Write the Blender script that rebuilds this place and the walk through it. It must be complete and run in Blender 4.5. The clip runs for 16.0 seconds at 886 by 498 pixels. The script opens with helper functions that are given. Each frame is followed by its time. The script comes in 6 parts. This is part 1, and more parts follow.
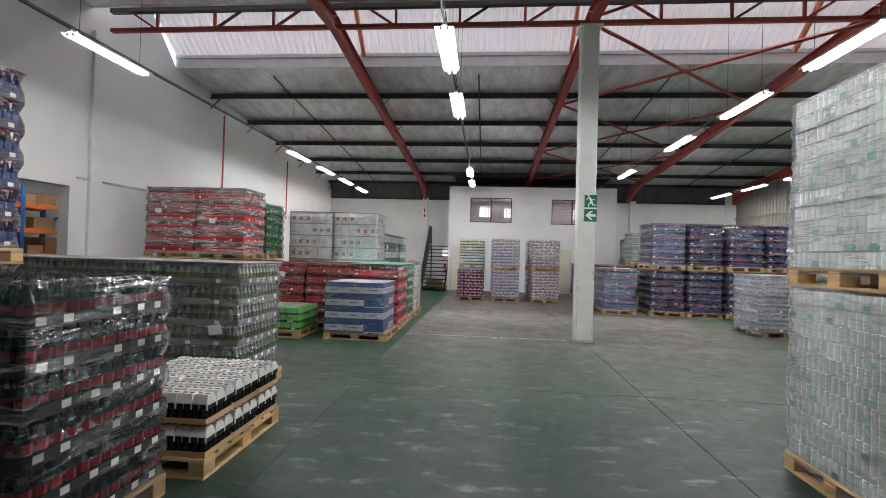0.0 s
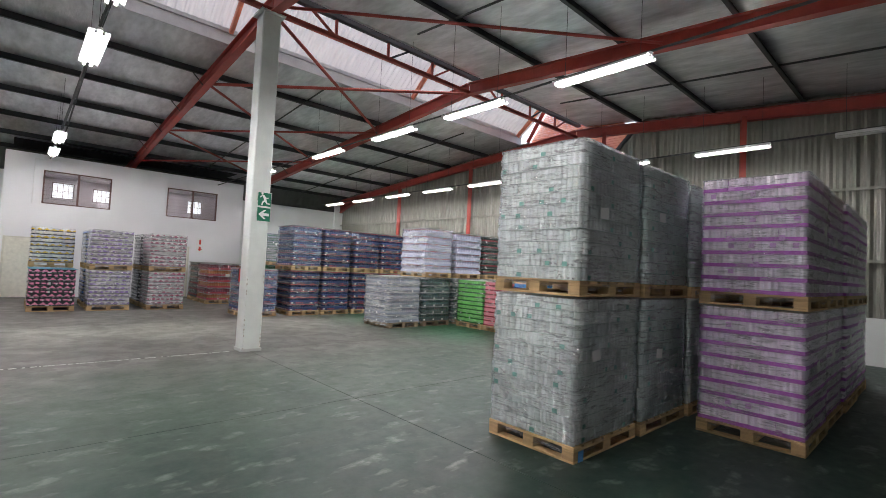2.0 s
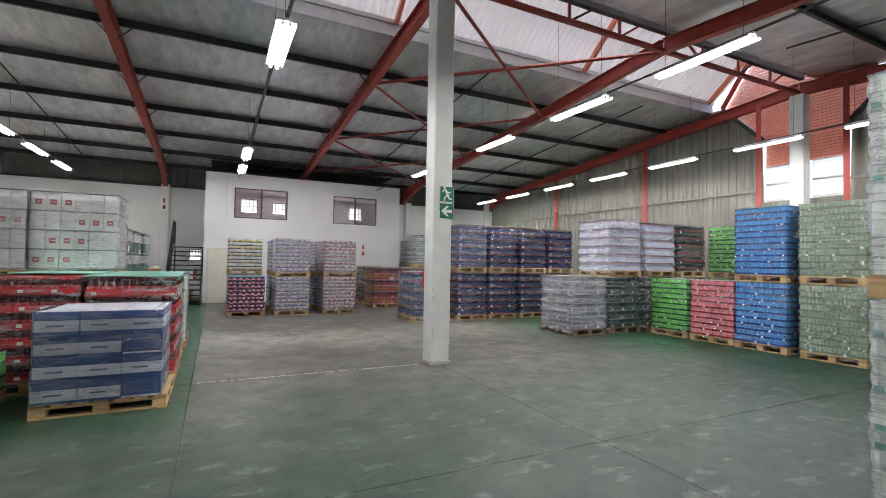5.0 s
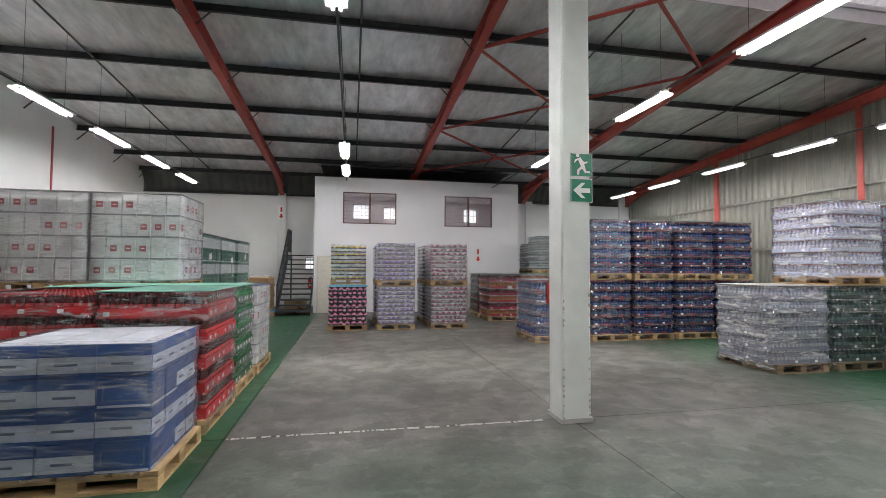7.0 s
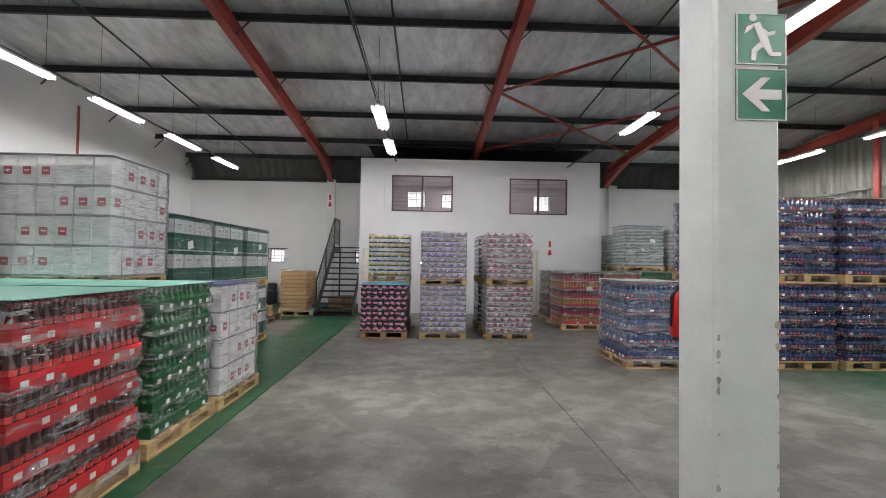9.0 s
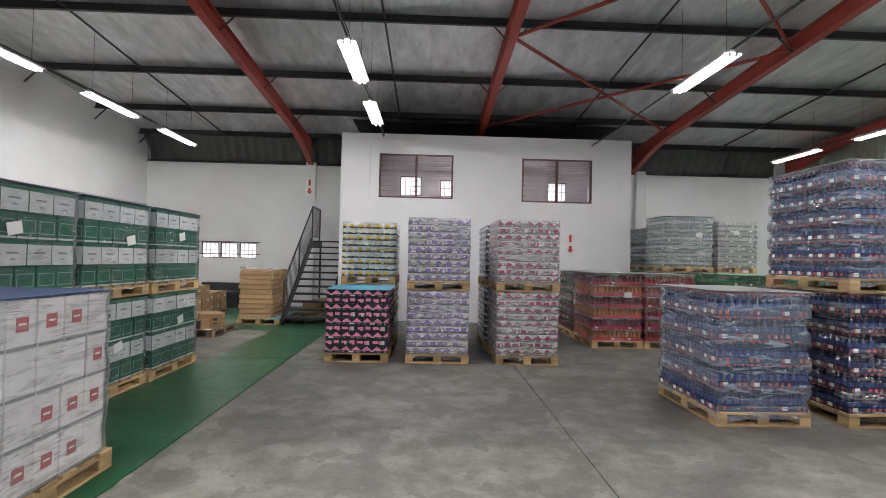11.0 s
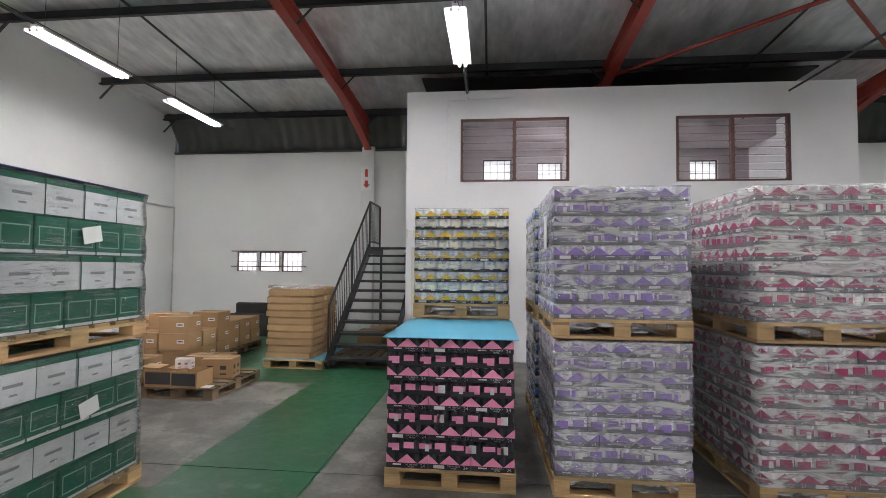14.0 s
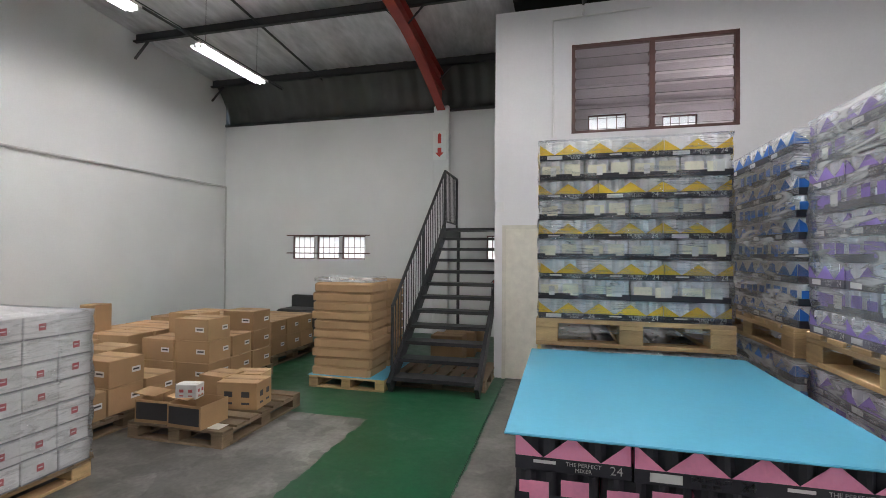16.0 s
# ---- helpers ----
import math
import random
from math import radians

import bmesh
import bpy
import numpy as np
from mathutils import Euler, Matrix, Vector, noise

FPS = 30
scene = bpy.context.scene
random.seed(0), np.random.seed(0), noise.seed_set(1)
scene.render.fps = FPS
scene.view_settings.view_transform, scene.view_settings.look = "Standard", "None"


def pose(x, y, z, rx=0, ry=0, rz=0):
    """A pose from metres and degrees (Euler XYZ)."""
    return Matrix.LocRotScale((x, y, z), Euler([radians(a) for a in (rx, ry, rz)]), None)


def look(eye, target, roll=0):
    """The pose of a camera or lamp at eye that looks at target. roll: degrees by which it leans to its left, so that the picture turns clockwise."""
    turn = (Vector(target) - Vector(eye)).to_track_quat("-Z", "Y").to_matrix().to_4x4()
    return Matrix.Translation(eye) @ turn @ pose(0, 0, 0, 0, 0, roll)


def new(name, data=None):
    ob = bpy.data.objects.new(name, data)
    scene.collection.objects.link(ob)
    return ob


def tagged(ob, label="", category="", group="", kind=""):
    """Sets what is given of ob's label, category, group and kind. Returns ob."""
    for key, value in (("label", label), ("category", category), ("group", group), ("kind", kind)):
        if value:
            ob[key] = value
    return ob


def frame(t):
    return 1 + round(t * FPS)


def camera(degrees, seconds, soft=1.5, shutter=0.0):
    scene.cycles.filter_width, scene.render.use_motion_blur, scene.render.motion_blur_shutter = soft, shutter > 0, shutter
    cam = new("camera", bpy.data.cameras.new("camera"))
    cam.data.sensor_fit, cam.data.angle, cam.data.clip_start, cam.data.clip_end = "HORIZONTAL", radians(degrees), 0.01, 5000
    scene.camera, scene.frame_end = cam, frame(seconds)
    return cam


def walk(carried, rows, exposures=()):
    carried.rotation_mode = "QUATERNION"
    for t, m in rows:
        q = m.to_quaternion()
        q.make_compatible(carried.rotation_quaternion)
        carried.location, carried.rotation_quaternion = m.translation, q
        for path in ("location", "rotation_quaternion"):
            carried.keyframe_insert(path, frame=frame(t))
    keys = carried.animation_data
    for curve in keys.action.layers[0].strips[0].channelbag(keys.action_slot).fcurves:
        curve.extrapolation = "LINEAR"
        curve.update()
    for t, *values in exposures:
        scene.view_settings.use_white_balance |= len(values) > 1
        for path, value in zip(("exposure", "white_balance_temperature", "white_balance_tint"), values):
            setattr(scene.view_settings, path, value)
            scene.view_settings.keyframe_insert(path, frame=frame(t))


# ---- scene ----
cam = camera(87.2, 16.0, soft=0.7)
METRES, EYE, TILT, LEAN, TURN = 17.6, 1.645, 0.0, 0.0, 5.2
ROWS = [
    (0.0, 0.0, 0.0, 0.0, -0.02, 0.74, -1.65),
    (0.5, -0.0202, 0.0191, 0.0009, -12.3, 1.35, -2.11),
    (1.0, -0.0353, 0.037, 0.0006, -25.36, 1.93, -2.33),
    (1.5, -0.0506, 0.049, 0.0013, -38.62, 2.43, -2.28),
    (2.0, -0.068, 0.0517, 0.002, -47.74, 2.38, -2.84),
    (2.5, -0.0832, 0.0487, 0.0024, -52.51, 2.46, -3.07),
    (3.0, -0.0939, 0.0551, 0.0034, -53.33, 2.26, -2.73),
    (3.5, -0.0919, 0.069, 0.0015, -50.28, 1.82, -2.54),
    (4.0, -0.0809, 0.091, 0.0022, -44.68, 1.79, -2.22),
    (4.5, -0.073, 0.1209, 0.0018, -37.95, 1.66, -1.62),
    (5.0, -0.0641, 0.1505, 0.0008, -31.31, 1.68, -1.03),
    (7.5, 0.0195, 0.3002, 0.0009, -13.67, 2.13, -0.48),
    (8.0, 0.0366, 0.3332, 0.0007, -11.02, 1.82, -0.74),
    (8.5, 0.0489, 0.3674, 0.0007, -8.92, 1.66, -0.93),
    (9.0, 0.0591, 0.4028, 0.0005, -7.19, 1.55, -0.89),
    (11.5, 0.0874, 0.5856, 0.0002, -7.05, 1.23, -1.38),
    (12.0, 0.0874, 0.6217, 0.0011, -8.35, 1.67, -1.76),
    (12.5, 0.0837, 0.6585, 0.0016, -9.8, 1.91, -1.99),
    (13.0, 0.0749, 0.6946, 0.0023, -10.01, 2.05, -1.74),
    (13.5, 0.0678, 0.7319, 0.0028, -6.59, 2.16, -1.12),
    (14.0, 0.0581, 0.7686, 0.002, 0.61, 2.24, -0.48),
    (14.5, 0.0515, 0.8028, 0.0018, 9.02, 2.39, 0.1),
    (15.0, 0.0455, 0.8365, 0.0006, 14.98, 1.71, 0.42),
    (15.5, 0.0386, 0.8691, -0.0006, 14.98, 1.07, 0.2),
    (16.0, 0.0319, 0.8947, 0.0007, 9.19, 0.64, -0.42),
]
walk(cam, [(t, pose(0, 0, EYE, TILT, LEAN, TURN) @ pose(METRES * x, METRES * y, METRES * z, 90 + pitch, roll, yaw)) for t, x, y, z, yaw, pitch, roll in ROWS], exposures=[(0.0, 1.67), (1.5, 1.72), (2.5, 1.84), (3.5, 1.82), (5.0, 1.7), (7.5, 1.64), (9.0, 1.64), (11.5, 1.77), (14.0, 1.7), (15.0, 1.58), (16.0, 1.52)])

# ---- world and light ----
world = bpy.data.worlds.new("world")
scene.world = world
world.use_nodes = True
wn = world.node_tree.nodes
sky = wn.new("ShaderNodeTexSky")
sky.sky_type, sky.sun_disc = "NISHITA", False
sky.sun_elevation, sky.sun_rotation = radians(48), radians(20)
sky.air_density, sky.dust_density = 1.0, 3.0
wn["Background"].inputs["Strength"].default_value = 0.115
world.node_tree.links.new(sky.outputs[0], wn["Background"].inputs[0])
sun = new("sun", bpy.data.lights.new("sun", "SUN"))
sun.data.energy, sun.data.angle, sun.data.color = 1.0, radians(14), (1.0, 0.96, 0.9)
sun.matrix_world = look((0, 9, 30), (3, 19, 0))
TUBE = 42.0


# ---- materials ----
def mat(name, color, rough=0.6, metal=0.0, var=0.12, scale=3.0, fine=60.0, bump=0.08, rnd=0.0, stretch=(1, 1, 1), spec=0.5, coat=0.0):
    """Principled surface with blotches at one scale, grain at another, and a fine relief."""
    m = bpy.data.materials.new(name)
    m.use_nodes = True
    nt = m.node_tree
    N, L = nt.nodes, nt.links
    b = N["Principled BSDF"]
    b.inputs["Roughness"].default_value, b.inputs["Metallic"].default_value = rough, metal
    b.inputs["Specular IOR Level"].default_value = spec
    b.inputs["Coat Weight"].default_value = coat
    geo = N.new("ShaderNodeNewGeometry")
    mp = N.new("ShaderNodeMapping")
    mp.inputs["Scale"].default_value = stretch
    L.new(geo.outputs["Position"], mp.inputs["Vector"])
    n1, n2 = N.new("ShaderNodeTexNoise"), N.new("ShaderNodeTexNoise")
    for n, s, dt in ((n1, scale, 5), (n2, fine, 3)):
        n.inputs["Scale"].default_value, n.inputs["Detail"].default_value = s, dt
        L.new(mp.outputs[0], n.inputs["Vector"])
    add = N.new("ShaderNodeMath")
    add.operation = "MULTIPLY_ADD"
    L.new(n2.outputs[0], add.inputs[0])
    add.inputs[1].default_value = 0.5
    L.new(n1.outputs[0], add.inputs[2])
    val = N.new("ShaderNodeMapRange")
    val.inputs["From Min"].default_value, val.inputs["From Max"].default_value = 0.4, 1.1
    val.inputs["To Min"].default_value, val.inputs["To Max"].default_value = 1 - var, 1 + var
    L.new(add.outputs[0], val.inputs["Value"])
    out = val.outputs[0]
    if rnd:
        oi = N.new("ShaderNodeObjectInfo")
        r = N.new("ShaderNodeMapRange")
        r.inputs["To Min"].default_value, r.inputs["To Max"].default_value = 1 - rnd, 1 + rnd
        L.new(oi.outputs["Random"], r.inputs["Value"])
        mu = N.new("ShaderNodeMath")
        mu.operation = "MULTIPLY"
        L.new(out, mu.inputs[0]), L.new(r.outputs[0], mu.inputs[1])
        out = mu.outputs[0]
    vm = N.new("ShaderNodeVectorMath")
    vm.operation = "SCALE"
    vm.inputs[0].default_value = color
    L.new(out, vm.inputs["Scale"])
    L.new(vm.outputs[0], b.inputs["Base Color"])
    rr = N.new("ShaderNodeMapRange")
    rr.inputs["To Min"].default_value, rr.inputs["To Max"].default_value = max(0.03, rough - 0.1), min(1, rough + 0.1)
    L.new(n1.outputs[0], rr.inputs["Value"])
    L.new(rr.outputs[0], b.inputs["Roughness"])
    if bump:
        bp = N.new("ShaderNodeBump")
        bp.inputs["Strength"].default_value, bp.inputs["Distance"].default_value = bump, 0.02
        L.new(add.outputs[0], bp.inputs["Height"])
        L.new(bp.outputs[0], b.inputs["Normal"])
    return m


def glow(name, color, strength):
    m = bpy.data.materials.new(name)
    m.use_nodes = True
    b = m.node_tree.nodes["Principled BSDF"]
    b.inputs["Base Color"].default_value = (0.8, 0.8, 0.8, 1)
    b.inputs["Emission Color"].default_value, b.inputs["Emission Strength"].default_value = (*color, 1), strength
    return m


def film_mat(name, low, high, tint=(0.90, 0.92, 0.93), gloss=0.5):
    """Stretch film: clear, glossy, with cloudy streaks and creases that carry painted white glints."""
    m = bpy.data.materials.new(name)
    m.use_nodes = True
    nt = m.node_tree
    N, L = nt.nodes, nt.links
    N.remove(N["Principled BSDF"])
    geo = N.new("ShaderNodeNewGeometry")
    mp = N.new("ShaderNodeMapping")
    mp.inputs["Rotation"].default_value = (0.25, 0.3, 0.0)
    mp.inputs["Scale"].default_value = (1.5, 1.5, 9)
    L.new(geo.outputs["Position"], mp.inputs["Vector"])
    n1, n2 = N.new("ShaderNodeTexNoise"), N.new("ShaderNodeTexNoise")
    n1.inputs["Scale"].default_value, n1.inputs["Detail"].default_value, n1.inputs["Distortion"].default_value = 2.2, 6, 1.2
    n2.inputs["Scale"].default_value, n2.inputs["Detail"].default_value = 3.0, 4
    L.new(mp.outputs[0], n1.inputs["Vector"])
    L.new(geo.outputs["Position"], n2.inputs["Vector"])
    r = N.new("ShaderNodeMapRange")
    r.inputs["From Min"].default_value, r.inputs["From Max"].default_value = 0.51, 0.64
    r.inputs["To Min"].default_value, r.inputs["To Max"].default_value = low, high
    L.new(n1.outputs[0], r.inputs["Value"])
    m3 = N.new("ShaderNodeMapping")
    m3.inputs["Rotation"].default_value = (-0.15, 0.2, 0.0)
    m3.inputs["Scale"].default_value = (3, 3, 40)
    L.new(geo.outputs["Position"], m3.inputs["Vector"])
    n3 = N.new("ShaderNodeTexNoise")
    n3.inputs["Scale"].default_value, n3.inputs["Detail"].default_value, n3.inputs["Distortion"].default_value = 1.0, 4, 0.8
    L.new(m3.outputs[0], n3.inputs["Vector"])
    bp = N.new("ShaderNodeBump")
    bp.inputs["Strength"].default_value, bp.inputs["Distance"].default_value = 1.0, 0.055
    ad, ad2 = N.new("ShaderNodeMath"), N.new("ShaderNodeMath")
    ad.operation, ad2.operation = "ADD", "MULTIPLY_ADD"
    L.new(n1.outputs[0], ad.inputs[0]), L.new(n2.outputs[0], ad.inputs[1])
    L.new(n3.outputs[0], ad2.inputs[0]), L.new(ad.outputs[0], ad2.inputs[2])
    ad2.inputs[1].default_value = 0.6
    L.new(ad2.outputs[0], bp.inputs["Height"])
    gl, df, tr = N.new("ShaderNodeBsdfGlossy"), N.new("ShaderNodeBsdfDiffuse"), N.new("ShaderNodeBsdfTransparent")
    gl.inputs["Roughness"].default_value = 0.07
    gl.inputs["Color"].default_value = (0.95, 0.97, 1, 1)
    df.inputs["Color"].default_value = (*tint, 1)
    L.new(bp.outputs[0], gl.inputs["Normal"])
    m1, m2 = N.new("ShaderNodeMixShader"), N.new("ShaderNodeMixShader")
    m1.inputs[0].default_value = gloss
    L.new(df.outputs[0], m1.inputs[1]), L.new(gl.outputs[0], m1.inputs[2])
    # fine creases where the film is drawn tight, with white glints painted along them
    sb, ab, rd, mk, sm = (N.new("ShaderNodeMath") for _ in range(5))
    sb.operation, ab.operation, mk.operation, sm.operation = "SUBTRACT", "ABSOLUTE", "MULTIPLY", "MAXIMUM"
    rd = N.new("ShaderNodeMapRange")
    rd.inputs["From Min"].default_value, rd.inputs["From Max"].default_value = 0.0, 0.035
    rd.inputs["To Min"].default_value, rd.inputs["To Max"].default_value = 0.75, 0.0
    sb.inputs[1].default_value = 0.5
    L.new(n3.outputs[0], sb.inputs[0]), L.new(sb.outputs[0], ab.inputs[0]), L.new(ab.outputs[0], rd.inputs["Value"])
    rm = N.new("ShaderNodeMapRange")
    rm.inputs["From Min"].default_value, rm.inputs["From Max"].default_value = 0.45, 0.62
    L.new(n2.outputs[0], rm.inputs["Value"])
    L.new(rd.outputs[0], mk.inputs[0]), L.new(rm.outputs[0], mk.inputs[1])
    L.new(mk.outputs[0], sm.inputs[0]), L.new(r.outputs[0], sm.inputs[1])
    L.new(sm.outputs[0], m2.inputs[0]), L.new(tr.outputs[0], m2.inputs[1]), L.new(m1.outputs[0], m2.inputs[2])
    fr, m4 = N.new("ShaderNodeFresnel"), N.new("ShaderNodeMixShader")
    fr.inputs[0].default_value = 1.16
    L.new(fr.outputs[0], m4.inputs[0]), L.new(m2.outputs[0], m4.inputs[1]), L.new(gl.outputs[0], m4.inputs[2])
    L.new(m4.outputs[0], N["Material Output"].inputs["Surface"])
    return m


def floor_mat():
    """Grey power-floated concrete with the worn green floor paint left along the edges, scuffs and tyre marks."""
    m = bpy.data.materials.new("painted_concrete")
    m.use_nodes = True
    nt = m.node_tree
    N, L = nt.nodes, nt.links
    b = N["Principled BSDF"]
    geo, sep = N.new("ShaderNodeNewGeometry"), N.new("ShaderNodeSeparateXYZ")
    L.new(geo.outputs["Position"], sep.inputs[0])

    def noise_tex(s, d, dist=0.0, stretch=None):
        n = N.new("ShaderNodeTexNoise")
        n.inputs["Scale"].default_value, n.inputs["Detail"].default_value, n.inputs["Distortion"].default_value = s, d, dist
        if stretch:
            mp = N.new("ShaderNodeMapping")
            mp.inputs["Scale"].default_value = stretch
            L.new(geo.outputs["Position"], mp.inputs["Vector"])
            L.new(mp.outputs[0], n.inputs["Vector"])
        else:
            L.new(geo.outputs["Position"], n.inputs["Vector"])
        return n.outputs[0]

    def ramp(v, a, c, lo=0.0, hi=1.0):
        r = N.new("ShaderNodeMapRange")
        for k, x in zip(("From Min", "From Max", "To Min", "To Max"), (a, c, lo, hi)):
            r.inputs[k].default_value = x
        L.new(v, r.inputs["Value"])
        return r.outputs[0]

    def op(kind, a, c):
        n = N.new("ShaderNodeMath")
        n.operation = kind
        for i, v in enumerate((a, c)):
            if isinstance(v, (int, float)):
                n.inputs[i].default_value = v
            else:
                L.new(v, n.inputs[i])
        return n.outputs[0]

    x, y = sep.outputs[0], sep.outputs[1]
    big, mid, fine = noise_tex(0.5, 3), noise_tex(2.3, 5), noise_tex(28, 3)
    drag = noise_tex(1.6, 5, 0.0, (0.7, 1.5, 1))
    speck = noise_tex(7.5, 4)
    wob = op("ADD", x, op("ADD", op("MULTIPLY", op("SUBTRACT", mid, 0.5), 0.05), op("MULTIPLY", op("SUBTRACT", speck, 0.5), 0.09)))
    # the walkway of green paint beside the stacks, and the light patch by the cardboard boxes
    lane = op("MULTIPLY", op("LESS_THAN", wob, -1.585), ramp(op("ADD", y, op("MULTIPLY", drag, 2.0)), 7.2, 9.8))
    patch = op("MULTIPLY", op("LESS_THAN", wob, -2.76), op("MULTIPLY", op("LESS_THAN", y, 20.08), op("GREATER_THAN", y, 16.9)))
    lane = op("MULTIPLY", lane, op("SUBTRACT", 1.0, patch))
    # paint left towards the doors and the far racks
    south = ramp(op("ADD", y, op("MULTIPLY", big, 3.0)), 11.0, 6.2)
    east = ramp(op("ADD", x, op("MULTIPLY", big, 2.0)), 6.2, 8.4)
    soft = op("MAXIMUM", south, east)
    keep = ramp(drag, 0.45, 0.75, 1.0, 0.8)
    soft = op("MULTIPLY", soft, keep)
    green = op("MAXIMUM", soft, op("MULTIPLY", lane, ramp(op("ADD", op("MULTIPLY", drag, 0.6), op("MULTIPLY", speck, 0.4)), 0.54, 0.66, 1.0, 0.6)))
    conc = N.new("ShaderNodeMix")
    conc.data_type = "RGBA"
    conc.inputs[6].default_value, conc.inputs[7].default_value = (0.085, 0.081, 0.072, 1), (0.235, 0.231, 0.210, 1)
    mott = op("ADD", op("ADD", op("MULTIPLY", mid, 0.45), op("MULTIPLY", big, 0.25)), op("MULTIPLY", speck, 0.3))
    blot = op("MULTIPLY", ramp(noise_tex(3.4, 6), 0.55, 0.585, 1.0, 0.48), ramp(noise_tex(1.3, 7, 0.3), 0.535, 0.56, 1.0, 0.52))  # dark blotches with ragged edges
    L.new(op("MULTIPLY", ramp(mott, 0.38, 0.62), blot), conc.inputs[0])
    paint = N.new("ShaderNodeMix")
    paint.data_type = "RGBA"
    paint.inputs[6].default_value, paint.inputs[7].default_value = (0.006, 0.066, 0.025, 1), (0.018, 0.105, 0.048, 1)
    L.new(ramp(mott, 0.3, 0.7), paint.inputs[0])
    dim_mix = N.new("ShaderNodeMix")  # darker green on the loading side, with the dimness there put into it
    dim_mix.data_type = "RGBA"
    L.new(south, dim_mix.inputs[0])
    L.new(paint.outputs[2], dim_mix.inputs[6])
    dim_green = N.new("ShaderNodeMix")
    dim_green.data_type = "RGBA"
    dim_green.inputs[6].default_value, dim_green.inputs[7].default_value = (0.010, 0.030, 0.021, 1), (0.027, 0.050, 0.039, 1)
    L.new(ramp(mott, 0.36, 0.64), dim_green.inputs[0])
    L.new(dim_green.outputs[2], dim_mix.inputs[7])
    mixc = N.new("ShaderNodeMix")
    mixc.data_type = "RGBA"
    L.new(green, mixc.inputs[0])
    shade_grade = N.new("ShaderNodeVectorMath")  # concrete darkened towards the loading side, the dimmer light put into its colour
    shade_grade.operation = "SCALE"
    L.new(conc.outputs[2], shade_grade.inputs[0])
    L.new(ramp(op("ADD", y, op("MULTIPLY", drag, 4.0)), 9.0, 16.5, 0.66, 1.05), shade_grade.inputs["Scale"])
    L.new(shade_grade.outputs[0], mixc.inputs[6]), L.new(dim_mix.outputs[2], mixc.inputs[7])
    # pale scuffs and drag marks
    scr = noise_tex(3.6, 8, 0.2, (0.6, 1.3, 1))
    scf = N.new("ShaderNodeMix")
    scf.data_type = "RGBA"
    L.new(op("MULTIPLY", op("MULTIPLY", ramp(scr, 0.555, 0.66), ramp(speck, 0.42, 0.58, 0.1, 1.0)), ramp(y, 12.0, 4.0, 0.14, 0.5)), scf.inputs[0])
    L.new(mixc.outputs[2], scf.inputs[6])
    scf.inputs[7].default_value = (0.26, 0.275, 0.26, 1)
    grain = N.new("ShaderNodeVectorMath")
    grain.operation = "SCALE"
    L.new(scf.outputs[2], grain.inputs[0])
    L.new(ramp(fine, 0.3, 0.7, 0.86, 1.12), grain.inputs["Scale"])
    L.new(grain.outputs[0], b.inputs["Base Color"])
    L.new(op("SUBTRACT", ramp(speck, 0.3, 0.7, 0.42, 0.56), op("MULTIPLY", lane, 0.14)), b.inputs["Roughness"])
    b.inputs["Specular IOR Level"].default_value = 0.35
    bp = N.new("ShaderNodeBump")
    bp.inputs["Strength"].default_value, bp.inputs["Distance"].default_value = 0.08, 0.004
    L.new(fine, bp.inputs["Height"])
    L.new(bp.outputs[0], b.inputs["Normal"])
    return m


M = {}
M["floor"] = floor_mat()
M["white_wall"] = mat("white_painted_plaster", (0.74, 0.755, 0.75), 0.7, var=0.06, scale=1.2, fine=40, bump=0.06)
M["off_wall"] = mat("white_office_plaster", (0.82, 0.82, 0.84), 0.65, var=0.04, scale=1.0, fine=40, bump=0.05)
# Pinkish room colour, taken darker so that it holds the room's dimness.
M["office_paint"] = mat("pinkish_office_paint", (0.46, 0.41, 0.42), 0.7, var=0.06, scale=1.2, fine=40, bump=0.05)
M["column"] = mat("pale_column_paint", (0.70, 0.73, 0.70), 0.5, var=0.10, scale=4, fine=50, bump=0.08)
M["cladding"] = mat("weathered_grey_cladding", (0.21, 0.21, 0.18), 0.55, 0.1, var=0.22, scale=1.5, fine=30, bump=0.05, stretch=(1, 1, 0.15))
M["foil"] = mat("silver_insulation_foil", (0.71, 0.71, 0.73), 0.42, 0.5, var=0.36, scale=2.2, fine=7, bump=0.8, stretch=(1.6, 0.5, 1))
M["red_steel"] = mat("red_oxide_steel", (0.36, 0.05, 0.035), 0.5, 0.0, var=0.2, scale=5, fine=60, bump=0.06)
M["dark_steel"] = mat("dark_grey_steel", (0.055, 0.058, 0.062), 0.5, 0.2, var=0.2, scale=5, fine=60, bump=0.05)
M["galv"] = mat("galvanised_steel", (0.55, 0.55, 0.54), 0.45, 0.4, var=0.15, scale=4, bump=0.04)
# Red oxide steel, with the orange of daylight on it put into the colour.
M["louvre"] = mat("red_louvre_paint", (0.72, 0.24, 0.14), 0.55, var=0.15, scale=4, bump=0.04)
M["black_steel"] = mat("black_painted_steel", (0.03, 0.031, 0.034), 0.45, 0.1, var=0.25, scale=6, bump=0.05)
M["brown_frame"] = mat("brown_window_steel", (0.10, 0.045, 0.04), 0.5, var=0.2, scale=8, bump=0.03)
M["pallet_wood"] = mat("pallet_pine", (0.48, 0.325, 0.16), 0.75, var=0.34, scale=4, fine=70, bump=0.2, rnd=0.30, stretch=(1, 1, 6))
M["old_wood"] = mat("weathered_pallet_wood", (0.22, 0.16, 0.10), 0.8, var=0.3, scale=4, fine=70, bump=0.2, rnd=0.2, stretch=(1, 1, 6))
